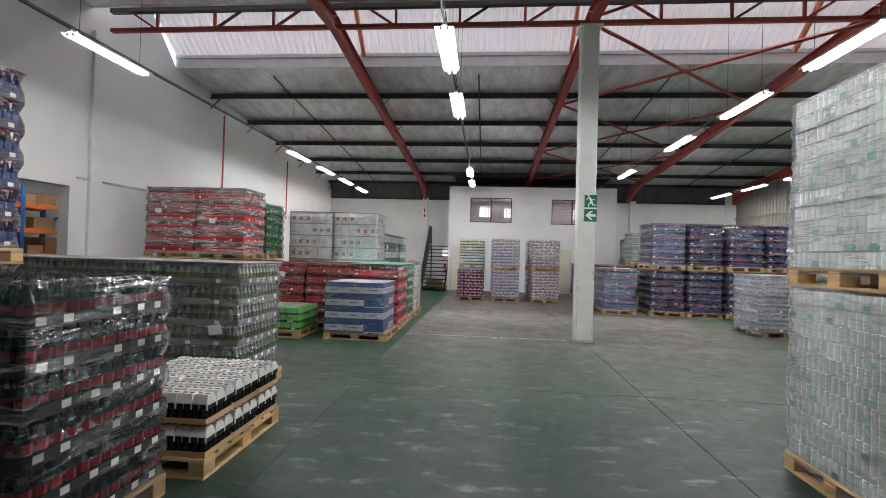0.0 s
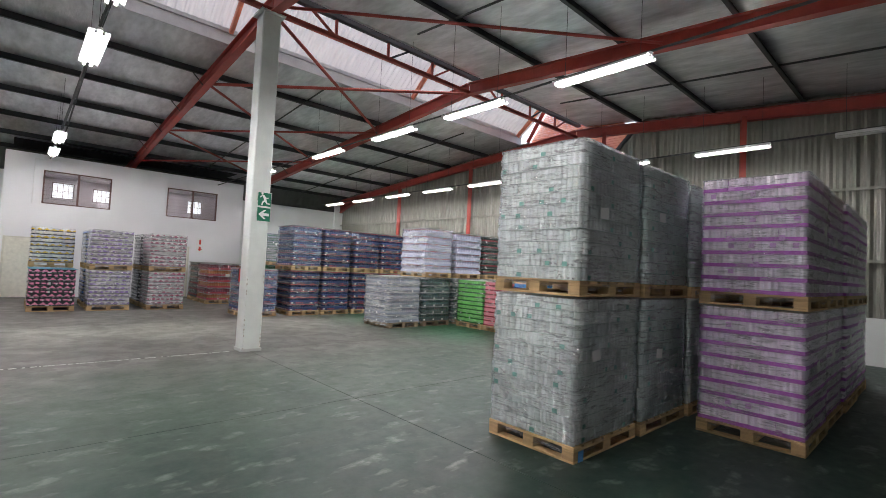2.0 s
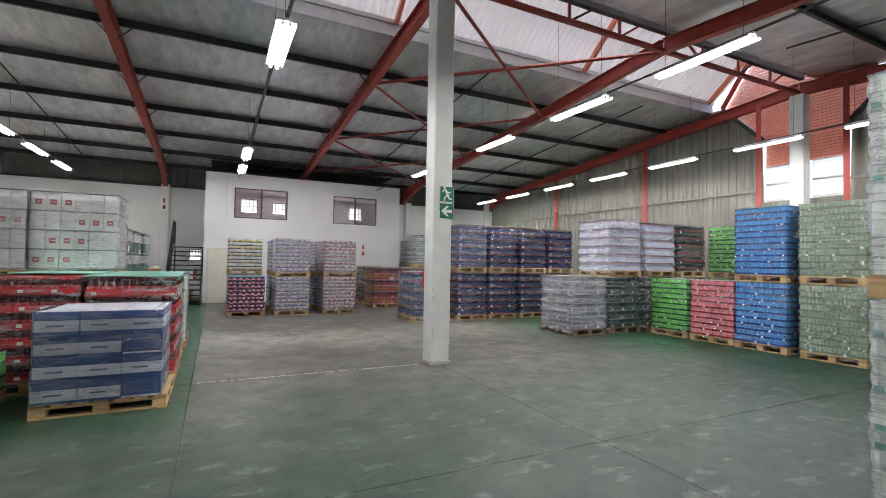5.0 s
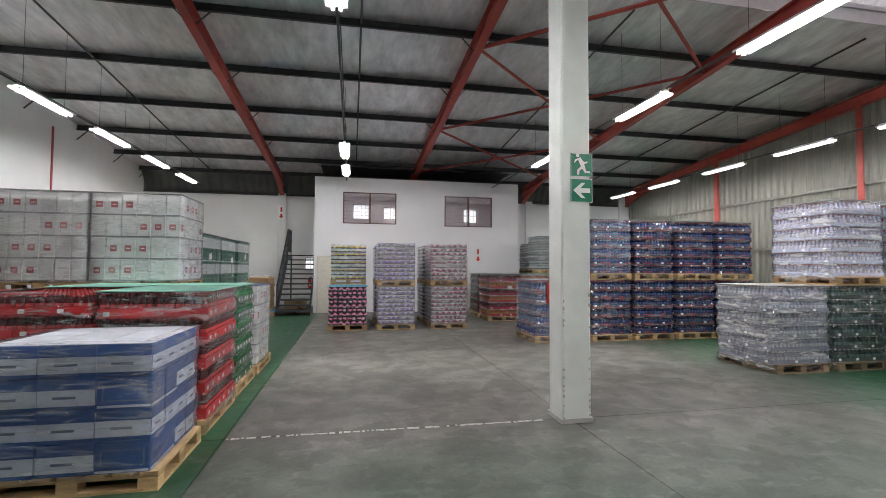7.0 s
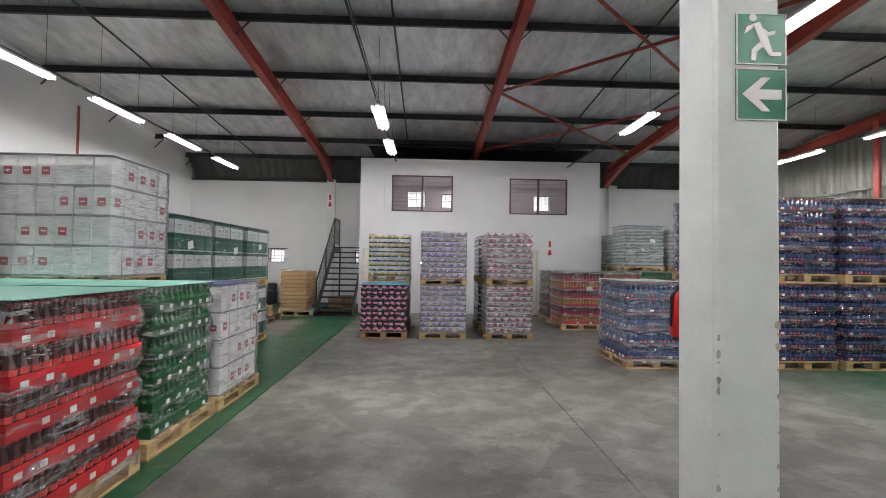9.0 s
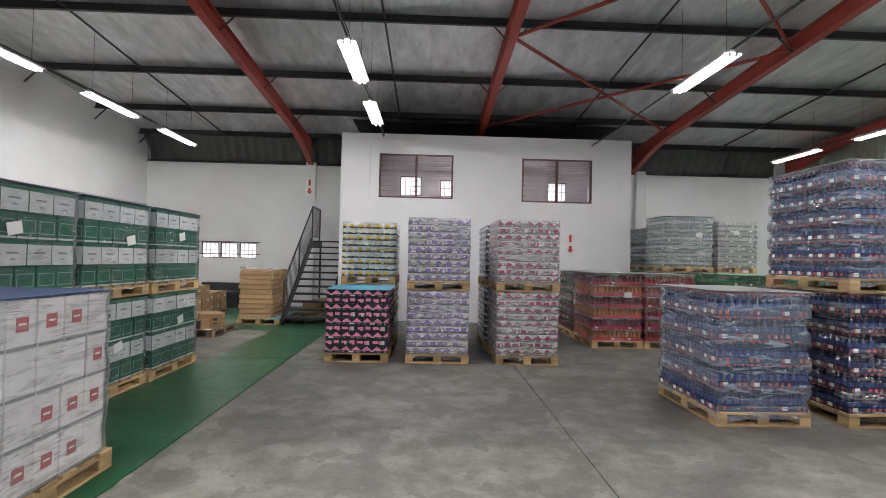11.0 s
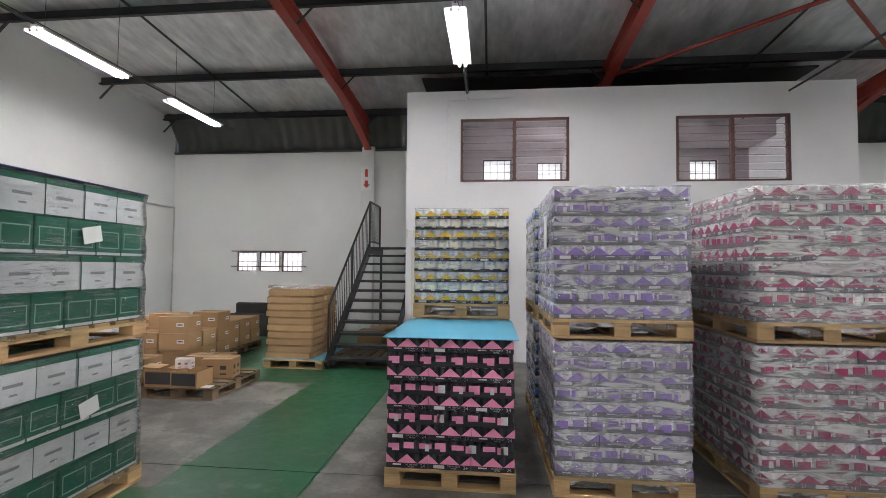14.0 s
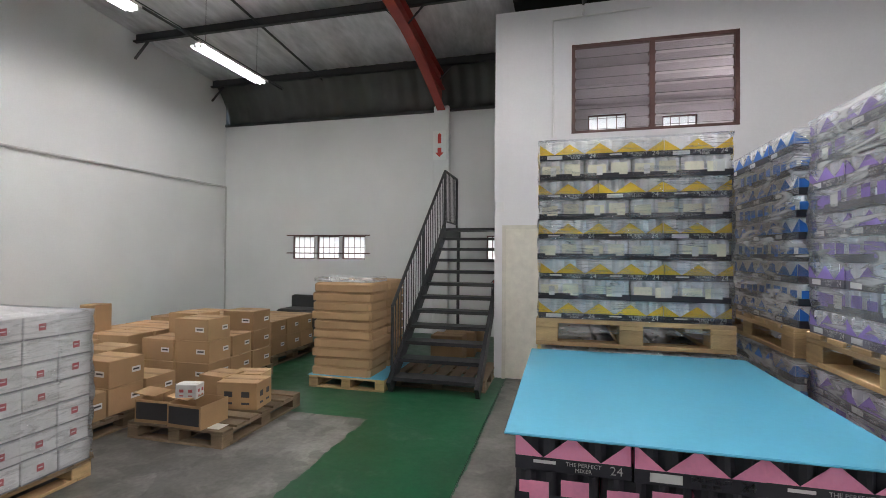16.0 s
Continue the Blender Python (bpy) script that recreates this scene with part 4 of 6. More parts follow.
# Lamp at x -0.63, y 1.7 is unseen, added to brighten the near stacks.
LAMPS = {-6.05: [6.9, 14.5, 17.0, 19.6, 22.15], -0.63: [1.7, 4.3, 6.9, 9.45, 17.05, 19.6], 4.89: [4.3, 6.9, 9.45, 12.5, 17.0], 10.6: [4.2, 6.85, 9.2, 11.8, 14.3, 16.85, 19.6, 22.2]}
for x, ys in LAMPS.items():
    for y in ys:
        batten(x, y, tube="tube_old" if x == -6.05 else "tube")
    end = 21.7 if x == -0.63 else 23.5
    structure("lamp_conduit", md_join([md_rod((x, 0.5, 4.765), (x, end, 4.765), 0.018), md_rod((x + 0.03, 0.5, 4.785), (x + 0.03, end, 4.785), 0.008)]), M["dark_steel"], "dark conduit with cable along a lamp row", "conduit")
batten(10.6, 1.6, False)
o = tagged(batten(2.1, 22.45, top=OZ - 0.07), "twin-tube fluorescent lamp in the upstairs office, lit", "lamp")
o.matrix_basis = pose(2.1, 22.45, 4.72, 0, 0, 90)
for h in [c for c in o.children if c.name.startswith("hanger")]:
    h.scale.z = 0.6
tagged(batten(-10.2, 9.7, top=5.0), "twin-tube fluorescent lamp in the racking store, lit", "lamp")

# ---- stairs ----
st = thing("steel_staircase", "black steel open-tread staircase with a rail up to the office", "staircase", at=(-2.86, 21.0, 0))
SW, RISE, RUN, NST = 1.06, 0.176, 0.235, 12
for i in range(NST):
    z, y = RISE * (i + 1), 0.02 + RUN * i
    deep = 1.2 if i == NST - 1 else 0.25
    part("tread", md_join([md_box(0.02, SW - 0.02, y, y + deep, z - 0.012, z), md_box(0.02, SW - 0.02, y, y + 0.012, z - 0.045, z - 0.012)]), M["black_steel"], st)
top_y, top_z = 0.02 + RUN * (NST - 1), RISE * NST
for x in (0.0, SW):
    part("stringer", md_bar((x, -0.03, 0.06), (x, top_y, top_z - 0.06), 0.05, 0.17), M["black_steel"], st)
    part("landing_edge", md_bar((x, top_y - 0.02, top_z - 0.08), (x, top_y + 1.2, top_z - 0.08), 0.05, 0.16), M["black_steel"], st)
    part("landing_post", md_rod((x, top_y + 1.1, 0), (x, top_y + 1.1, top_z), 0.03), M["black_steel"], st)
hr = [(0.0, 0.05, 1.02), (0.0, top_y, top_z + 1.0), (0.0, top_y + 0.95, top_z + 1.0)]
part("handrail", md_join([md_rod(hr[0], hr[1], 0.022, 8), md_rod(hr[1], hr[2], 0.022, 8)]), M["black_steel"], st)
part("lower_rail", md_join([md_rod((0, 0.05, 0.22), (0, top_y, top_z + 0.12), 0.014), md_rod((0, top_y, top_z + 0.12), (0, top_y + 0.95, top_z + 0.12), 0.014)]), M["black_steel"], st)
for y, z in ((0.05, 0.0), (top_y * 0.5, top_z * 0.5 - 0.05), (top_y, top_z - 0.1), (top_y + 0.95, top_z - 0.1)):
    zt = 1.02 + (top_z - 0.02) * min(1, max(0, (y - 0.05) / (top_y - 0.05)))
    part("rail_post", md_rod((0, y, z), (0, y, zt), 0.02, 8), M["black_steel"], st)
for i in range(1, 34):
    y = 0.05 + (top_y + 0.9) * i / 34
    f = min(1, (y - 0.05) / (top_y - 0.05))
    zl = 0.22 + (top_z - 0.1) * f
    part("baluster", md_rod((0, y, zl), (0, y, zl + 0.8 + 0.08 * f), 0.007, 5), M["black_steel"], st)


def extinguisher(at, label):
    e = thing("fire_extinguisher", label, "extinguisher", at=at)
    part("cylinder", md_lathe(0, 0, [(0.05, 0), (0.062, 0.02), (0.062, 0.34), (0.045, 0.40), (0.02, 0.43)], 14), M["ext_red"], e, smooth=True)
    valve = part("valve", md_join([md_lathe(0, 0, [(0.016, 0.42), (0.016, 0.47)], 8), md_bar((-0.02, 0, 0.47), (0.08, 0, 0.50), 0.02, 0.015), md_bar((-0.02, 0, 0.46), (0.07, 0, 0.455), 0.02, 0.012)]), M["rubber"], e)
    part("hose", md_join([md_rod((0.0, -0.0, 0.46), (-0.07, -0.02, 0.38), 0.01), md_rod((-0.07, -0.02, 0.38), (-0.072, -0.02, 0.1), 0.01)]), M["rubber"], valve)
    part("data_label", md_box(-0.03, 0.03, -0.066, -0.058, 0.12, 0.25), M["paper"], e)
    return e


extinguisher((-2.1, 24.6, 0.75), "red fire extinguisher on the wall behind the stairs")
structure("extinguisher_bracket", md_box(-2.2, -2.0, 24.66, YN, 0.72, 0.75), M["dark_steel"], "dark wall bracket under the extinguisher", "bracket")
extinguisher((1.86, 9.81, 1.24), "small red fire extinguisher hung on the back of the column").scale = (0.8, 0.8, 0.62)
structure("extinguisher_hook", md_box(1.84, 1.91, 9.74, 9.83, 1.22, 1.24), M["dark_steel"], "dark bracket on the column", "bracket")

# ---- pallets ----
PW, PL, PH = 1.0, 1.2, 0.145


def pallet_meshes(wood):
    """Boards and blocks of a four-way block pallet, 1.0 along x and 1.2 along y."""
    m = [M[wood]]
    return {
        "top_board": mesh_of("top_board", md_cbox(-PW / 2, PW / 2, -0.065, 0.065, 0.123, PH, 0.003), m),
        "stringer_board": mesh_of("stringer_board", md_cbox(-0.06, 0.06, -PL / 2, PL / 2, 0.10, 0.1228, 0.003), m),
        "block": mesh_of("block", md_cbox(-0.06, 0.06, -0.07, 0.07, 0.0225, 0.0998, 0.004), m),
        "bottom_board": mesh_of("bottom_board", md_cbox(-0.06, 0.06, -PL / 2 + 0.1005, PL / 2 - 0.1005, 0.0, 0.022, 0.003), m),
        "end_board": mesh_of("end_board", md_cbox(-PW / 2, PW / 2, -0.05, 0.05, 0.0, 0.022, 0.003), m),
    }


PALLET = {w: pallet_meshes(w) for w in ("pallet_wood", "old_wood")}


def pallet(x, y, z=0.0, turn=0.0, wood="pallet_wood", label=""):
    """A pallet centred at x, y on z."""
    ms = PALLET[wood]
    t = thing("wooden_pallet", label or ("pale pine wooden pallet under a load" if wood == "pallet_wood" else "dark weathered wooden pallet"), "pallet", "wooden pallets", at=(x, y, z), rz=turn)
    for i in range(7):
        o = part("top_board", ms["top_board"], None, t)
        o.location = (0, -PL / 2 + 0.066 + (PL - 0.132) * i / 6, 0)
    for b in (-PL / 2 + 0.05, PL / 2 - 0.05):
        o = part("end_board", ms["end_board"], None, t)
        o.location = (0, b, 0)
    for a in (-PW / 2 + 0.06, 0, PW / 2 - 0.06):
        for nm in ("stringer_board", "bottom_board"):
            o = part(nm, ms[nm], None, t)
            o.location = (a, 0, 0)
        for b in (-PL / 2 + 0.07, 0, PL / 2 - 0.07):
            o = part("block", ms["block"], None, t)
            o.location = (a, b, 0)
    return t


# ---- packs of cans, bottles and cartons ----
def scallop(w, d, nx, ny, bulge, seg=3):
    """A pack's outline with one bulge for each can along its sides."""
    pts = []
    for (ax, ay), (bx, by), n in (((-w / 2, -d / 2), (w / 2, -d / 2), nx), ((w / 2, -d / 2), (w / 2, d / 2), ny), ((w / 2, d / 2), (-w / 2, d / 2), nx), ((-w / 2, d / 2), (-w / 2, -d / 2), ny)):
        ln = math.hypot(bx - ax, by - ay)
        ux, uy = (bx - ax) / ln, (by - ay) / ln
        nxv, nyv = uy, -ux
        for i in range(n):
            for k in range(seg):
                s = (i + k / seg) / n
                b = bulge * math.sin(math.pi * k / seg) - bulge
                pts.append((ax + ux * ln * s + nxv * b, ay + uy * ln * s + nyv * b))
    return pts


def text_mesh(body, size, material):
    cu = bpy.data.curves.new("lettering", "FONT")
    cu.body, cu.size, cu.align_x, cu.extrude = body, size, "CENTER", 0.0006
    cu.resolution_u = 2
    ob = bpy.data.objects.new("lettering", cu)
    scene.collection.objects.link(ob)
    me = bpy.data.meshes.new_from_object(ob.evaluated_get(bpy.context.evaluated_depsgraph_get()))
    bpy.data.objects.remove(ob)
    v = [(p.co.x, -0.0, p.co.y) for p in me.vertices]
    f = [tuple(p.vertices) for p in me.polygons]
    bpy.data.meshes.remove(me)
    return v, f


LET = {k: text_mesh(k, s, None) for k, s in (("24", 0.048), ("THE PERFECT", 0.024), ("MIXER", 0.024))}


def letters(key, x, y, z, mi, scale=1.0):
    v, f = LET[key]
    return [(x + p[0] * scale, y, z + p[2] * scale) for p in v], f, [mi] * len(f)


def sides4(fn, w, d):
    """Mesh data that fn(width, y) draws on the front face (towards -y), for all four sides."""
    out = []
    for q in range(4):
        a = fn(w if q % 2 == 0 else d, -(d if q % 2 == 0 else w) / 2)
        for _ in range(q):
            a = md_turn(a)
        out.append(a)
    return md_join(out)


def md_peak(x, y, z, w, h, mi, t=0.0025):
    v = [(x - w / 2, y, z), (x + w / 2, y, z), (x, y, z + h)]
    return v, [(0, 1, 2)], [mi]


def can_pack(w, d, h, tray=0.4, peaks=0, text=False, seed=0, gap=0.003, labels=0, patches=0.0):
    """Shrink-wrapped cans in a tray. Slots: 0 cans, 1 tray, 2 second print, 3 can tops, 4 paper label."""
    rg = random.Random(seed)
    w, d, h = w - gap, d - gap, h - 0.002
    nx, ny = max(2, round(w / 0.067)), max(2, round(d / 0.067))
    items = [md_prism(scallop(w, d, nx, ny, 0.022, 4), 0.002, h, 0, 0.006, 3)]
    th = tray * h

    def tray_face(fw, y):
        y -= 0.0015
        o = [md_quad("y", y, -fw / 2 - 0.0015, fw / 2 + 0.0015, 0.0, th, 1, -1)]
        if peaks:
            n = max(2, round(fw / 0.15))
            pw = fw / n
            for i in range(n + 1):
                c, a = -fw / 2 + pw * i, pw * 0.5
                l, r_ = max(c - a, -fw / 2), min(c + a, fw / 2)
                o.append(([(l, y, th), (r_, y, th), (c, y, th + h * peaks)], [(0, 1, 2)], [2]))
            k = rg.random()
            if k < 0.6:
                o.append(md_quad("y", y - 0.0015, -fw * 0.38, -fw * 0.12, th * 0.2, th * 0.85, 4, -1))
        if text and peaks:
            o.append(letters("24", fw * 0.38, y - 0.001, th * 0.25, 4, 0.75 * h / 0.11))
            o.append(letters("THE PERFECT", fw * 0.1, y - 0.001, th * 0.55, 4, 0.7 * h / 0.11))
            o.append(letters("MIXER", fw * 0.1, y - 0.001, th * 0.15, 4, 0.7 * h / 0.11))
            o.append(md_quad("y", y - 0.001, -fw * 0.34, -fw * 0.14, th * 0.55, th * 0.8, 4, -1))
        if labels:
            n = max(2, round(fw / 0.1))
            for i in range(n):
                if rg.random() < 0.8:
                    a = -fw / 2 + fw * i / n
                    o.append(md_quad("y", y, a + 0.012, a + fw / n - rg.uniform(0.012, 0.03), th, h * rg.uniform(0.68, 0.86), 2, -1))
        for q in range(labels):
            a = rg.uniform(-0.42, 0.3)
            if rg.random() < 0.75:
                o.append(md_quad("y", y - 0.0025, fw * a, fw * a + rg.uniform(0.03, 0.06), h * 0.2, h * rg.uniform(0.6, 0.85), 4 if q else 2, -1))
        for i in range(round(fw / 0.067) if patches else 0):
            if rg.random() < patches:
                a = -fw / 2 + 0.067 * i
                z0 = h * rg.choice((0.08, 0.5))
                o.append(md_quad("y", y, a + 0.006, min(a + 0.061, fw / 2), z0, z0 + h * 0.36, 2, -1))
        if not peaks and not labels:
            if rg.random() < 0.15:
                o.append(md_quad("y", y - 0.0015, fw * 0.1, fw * 0.28, th * 0.15, th * 0.9, 4, -1))
        return md_join(o)

    items.append(sides4(tray_face, w, d))
    return md_join(items)


def bottle_pack(w, d, h, tray=0.3, seed=0, gap=0.006, tag=True, marks=False):
    """Bottles standing in a low tray. Slots: 0 bottles, 1 tray, 2 bottle labels, 3 caps, 4 paper label."""
    rg = random.Random(seed)
    w, d = w - gap, d - gap
    nx, ny = max(2, round(w / 0.078)), max(2, round(d / 0.078))
    r = min(w / nx, d / ny) / 2 * 0.96
    items = []
    prof = [(r, 0.02 * h), (r, tray * h), (r * 1.01, tray * h + 0.002), (r * 1.01, 0.55 * h), (r * 0.96, 0.56 * h), (r * 0.42, 0.86 * h), (r * 0.42, 0.90 * h), (r * 0.45, 0.97 * h)]
    for i in range(nx):
        for j in range(ny):
            if 0 < i < nx - 1 and 0 < j < ny - 1:
                items.append(md_lathe(-w / 2 + w * (i + 0.5) / nx, -d / 2 + d * (j + 0.5) / ny, [(r * 0.5, 0.8 * h), (r * 0.45, 0.97 * h)], 5, [3, 3]))
            else:
                items.append(md_lathe(-w / 2 + w * (i + 0.5) / nx, -d / 2 + d * (j + 0.5) / ny, prof, 7, [0, 0, 2, 0, 0, 0, 3, 3]))

    def tray_face(fw, y):
        o = [md_quad("y", y - 0.002, -fw / 2 - 0.002, fw / 2 + 0.002, 0, tray * h, 1, -1)]
        if tag:
            for a in (-0.34, 0.12):
                if rg.random() < 0.65:
                    o.append(md_quad("y", y - 0.0035, fw * a, fw * a + 0.055, tray * h * 0.25, min(tray * h * 0.95, tray * h * 0.25 + 0.04), 4, -1))
        if marks:
            for k in range(5):
                a = -fw / 2 + fw * (k + rg.uniform(0.1, 0.4)) / 5
                o.append(md_quad("y", y - 0.003, a, a + fw * rg.uniform(0.06, 0.13), tray * h * 0.3, tray * h * 0.8, 3 if rg.random() < 0.6 else 2, -1))
        return md_join(o)

    items.append(sides4(tray_face, w, d))
    items.append(md_box(-w / 2, w / 2, -d / 2, d / 2, 0.0, 0.006, 1))
    return md_join(items)


def carton(w, d, h, style="plain", seed=0, gap=0.004):
    """A carton. Slots: 0 board, 1 panel, 2 print, 3 tape or edge, 4 paper label."""
    w, d, h = w - gap, d - gap, h - 0.003
    items = [md_cbox(-w / 2, w / 2, -d / 2, d / 2, 0, h, 0.005, 0)]

    def face(fw, y):
        y -= 0.0015
        o = []
        if style == "logo":
            s = min(fw * 0.45, h * 0.30)
            o.append(md_quad("y", y, -s / 2, s / 2, h * 0.36, h * 0.36 + s, 2, -1))
            o.append(md_quad("y", y - 0.001, -s * 0.3, s * 0.3, h * 0.36 + s * 0.45, h * 0.36 + s * 0.6, 4, -1))
            o.append(md_quad("y", y, -fw * 0.48, fw * 0.48, 0.0, h * 0.07, 3, -1))
        if style == "blank":
            o.append(md_quad("y", y, -fw * 0.48, fw * 0.48, 0.0, h * 0.07, 3, -1))
        if style == "panel":
            o.append(md_quad("y", y, -fw * 0.488, fw * 0.488, h * 0.03, h * 0.82, 1, -1))
            o.append(md_quad("y", y - 0.001, -fw * 0.24, fw * 0.20, h * 0.46, h * 0.54, 2, -1))
            o.append(md_quad("y", y - 0.001, -fw * 0.10, fw * 0.08, h * 0.24, h * 0.29, 2, -1))
        if style == "band":
            o.append(md_quad("y", y, -fw * 0.497, fw * 0.497, h * 0.12, h * 0.62, 1, -1))
            o.append(md_quad("y", y - 0.001, -fw * 0.24, fw * 0.16, h * 0.34, h * 0.42, 2, -1))
        if style == "framed":
            for a, b, c, e in ((-0.40, 0.40, 0.70, 0.73), (-0.40, 0.40, 0.22, 0.25), (-0.40, -0.37, 0.25, 0.70), (0.37, 0.40, 0.25, 0.70)):
                o.append(md_quad("y", y, fw * a, fw * b, h * c, h * e, 2, -1))
            o.append(md_quad("y", y, -fw * 0.48, fw * 0.48, h * 0.02, h * 0.10, 1, -1))
        if style == "shipper":
            o.append(md_quad("y", y, fw * 0.12, fw * 0.38, h * 0.40, h * 0.62, 4, -1))
            o.append(md_quad("y", y - 0.001, fw * 0.16, fw * 0.34, h * 0.48, h * 0.55, 2, -1))
        if style == "printed":
            for a in (-0.3, 0.12):
                o.append(md_quad("y", y, fw * a, fw * (a + 0.2), h * 0.45, h * 0.66, 2, -1))
                o.append(md_quad("y", y, fw * a, fw * (a + 0.2), h * 0.18, h * 0.26, 2, -1))
        return md_join(o) if o else ([], [], [])

    items.append(sides4(face, w, d))
    if style in ("shipper", "printed", "plain"):
        items.append(md_box(-w / 2, w / 2, -0.025, 0.025, h, h + 0.0015, 3))
    return md_join(items)


# ---- loads ----


def film_shell(w, d, z0, z1, layers, out, bulge, seed):
    """Stretch film drawn round a load: slack between layers, creased, folded over the top edge."""
    rg = random.Random(seed)
    nz, nu = layers * 3, 9
    rings = []
    hw, hd = w / 2 + out, d / 2 + out
    loop = []
    for ax, ay, bx, by in ((-1, -1, 1, -1), (1, -1, 1, 1), (1, 1, -1, 1), (-1, 1, -1, -1)):
        for i in range(nu):
            t = i / nu
            loop.append((ax + (bx - ax) * t, ay + (by - ay) * t))
    v, f = [], []
    for j in range(nz + 1):
        z = z0 + (z1 - z0) * j / nz
        ph = j % 3
        pinch = -bulge if ph == 2 else (0.0 if ph == 0 else -bulge * 0.12)
        for x, y in loop:
            k = noise.noise(Vector((x * 2.1 + seed, y * 2.1, z * 3.0))) * 0.010
            o = pinch + k
            v.append((x * (hw + o), y * (hd + o), z + (k * 0.8 if 0 < j < nz else 5.5 * k if j == 0 else 0)))
    n = len(loop)
    for j in range(nz):
        for i in range(n):
            f.append((j * n + i, j * n + (i + 1) % n, (j + 1) * n + (i + 1) % n, (j + 1) * n + i))
    # folded top edge
    base = len(v)
    for x, y in loop:
        v.append((x * (hw - 0.10), y * (hd - 0.10), z1 + 0.004 + 0.006 * noise.noise(Vector((x * 5, y * 5, seed)))))
    for i in range(n):
        f.append((nz * n + i, nz * n + (i + 1) % n, base + (i + 1) % n, base + i))
    return v, f, [0] * len(f)


PACKS = {}


def pack_mesh(key, make, mats):
    if key not in PACKS:
        PACKS[key] = mesh_of(key[0], make(), mats)
    return PACKS[key]


def load(x, y, z, w, d, layers, lh, spec, mats, label, single=False, film="film", out=0.012, bulge=0.03, sheet=None, seed=0, group="", tags=1, name="wrapped_pallet_load", full_top=True, mats_alt=None):
    """A pallet's load centred at x, y on z. spec(layer) gives (kind name, nx, ny, maker(w, d, h, seed))."""
    rg = random.Random(seed * 7 + 3)
    t = thing(name, label, "pallet load", group, at=(x, y, z))
    for k in range(layers):
        kind, nx, ny, maker = spec(k)
        if mats_alt:
            mats = mats_alt[k % 2]
        pw, pd = w / nx, d / ny
        slots = []
        sx, sy = rg.uniform(-0.007, 0.007), rg.uniform(-0.007, 0.007)
        for i in range(nx):
            for j in range(ny):
                inner = 0 < i < nx - 1 and 0 < j < ny - 1
                if inner and not (full_top and k == layers - 1):
                    continue
                slots.append((-w / 2 + pw * (i + 0.5), -d / 2 + pd * (j + 0.5)))
        if single:
            for n_, (px, py) in enumerate(slots):
                var = rg.randrange(3)
                me = pack_mesh((kind, round(pw, 3), round(pd, 3), round(lh, 3), var, mats[0].name, mats[1].name, mats[2].name), lambda: maker(pw, pd, lh, var), mats)
                o = part(kind, me, None, t)
                o.location = (px + sx + rg.uniform(-0.004, 0.004), py + sy + rg.uniform(-0.004, 0.004), k * lh)
                o.rotation_euler = (0, 0, radians(rg.uniform(-0.6, 0.6)))
        else:
            key = ("layer", kind, round(w, 2), round(d, 2), round(lh, 3), mats[0].name, mats[1].name, mats[2].name, k % 2, k == layers - 1)
            if key not in PACKS:
                ds = [maker(pw, pd, lh, s) for s in range(2)]
                PACKS[key] = mesh_of(kind + "_layer", md_join([(ds[rg.randrange(2)], (px + rg.uniform(-0.004, 0.004), py + rg.uniform(-0.004, 0.004), 0)) for px, py in slots]), mats)
            o = part(kind + "_layer", PACKS[key], None, t)
            o.location = (rg.uniform(-0.011, 0.011), rg.uniform(-0.011, 0.011), k * lh)
    H = layers * lh
    if film:
        key = ("film", round(w, 2), round(d, 2), layers, round(lh, 3), film, seed % 4)
        if key not in PACKS:
            PACKS[key] = mesh_of("stretch_film", film_shell(w, d, -0.075, H + 0.005, layers, out, bulge, seed % 4), [M[film]], True)
        part("stretch_film", PACKS[key], None, t, "clear creased stretch film")
    if sheet:
        v, f, k = md_cbox(-w / 2 - 0.02, w / 2 + 0.02, -d / 2 - 0.02, d / 2 + 0.02, H + 0.012, H + 0.020, 0.004)
        part("top_sheet", (v, f, k), M[sheet], t)
    for n_ in range(tags):
        fx, fz = rg.uniform(-0.25, 0.25), H * rg.uniform(0.45, 0.8)
        a = rg.uniform(-0.2, 0.2)
        q = md_box(-0.075, 0.075, -0.0015, 0.0, -0.052, 0.052)
        o = part("paper_slip", q, M["paper"], t, "white paper slip under the film")
        if n_ % 2 == 0:
            o.matrix_basis = pose(fx * w, -d / 2 - out - 0.010, fz, 0, math.degrees(a), 0)
        else:
            o.matrix_basis = pose(-w / 2 - out - 0.010, fx * d, fz, math.degrees(a), 0, -90)
    return t


def cans(tray=0.4, peaks=0, text=False, nm="can_pack"):
    mk = lambda w, d, h, s: can_pack(w, d, h, tray, peaks, text, s)
    return lambda k: (nm, 3, 4, mk) if k % 2 == 0 else (nm, 2, 5, mk)


def cans_y(tray=0.4, peaks=0, text=False, nm="can_pack"):
    mk = lambda w, d, h, s: can_pack(w, d, h, tray, peaks, text, s)
    mk2 = lambda w, d, h, s: can_pack(w, d, h, tray, 0, False, s + 40, labels=2 if peaks else 0)
    return lambda k: (nm, 3, 4, mk) if k % 2 == 0 else (nm, 4, 3, mk2)


def tall_cans(tray, patches, nm="can_pack"):
    mk = lambda w, d, h, s: can_pack(w, d, h, tray, 0, False, s, patches=patches)
    return lambda k: (nm, 3, 4, mk) if k % 2 == 0 else (nm, 2, 5, mk)


def bottles(tray=0.3, nx=3, ny=3, nm="bottle_tray", marks=False):
    mk = lambda w, d, h, s: bottle_pack(w, d, h, tray, s, marks=marks)
    return lambda k: (nm, nx, ny, mk)


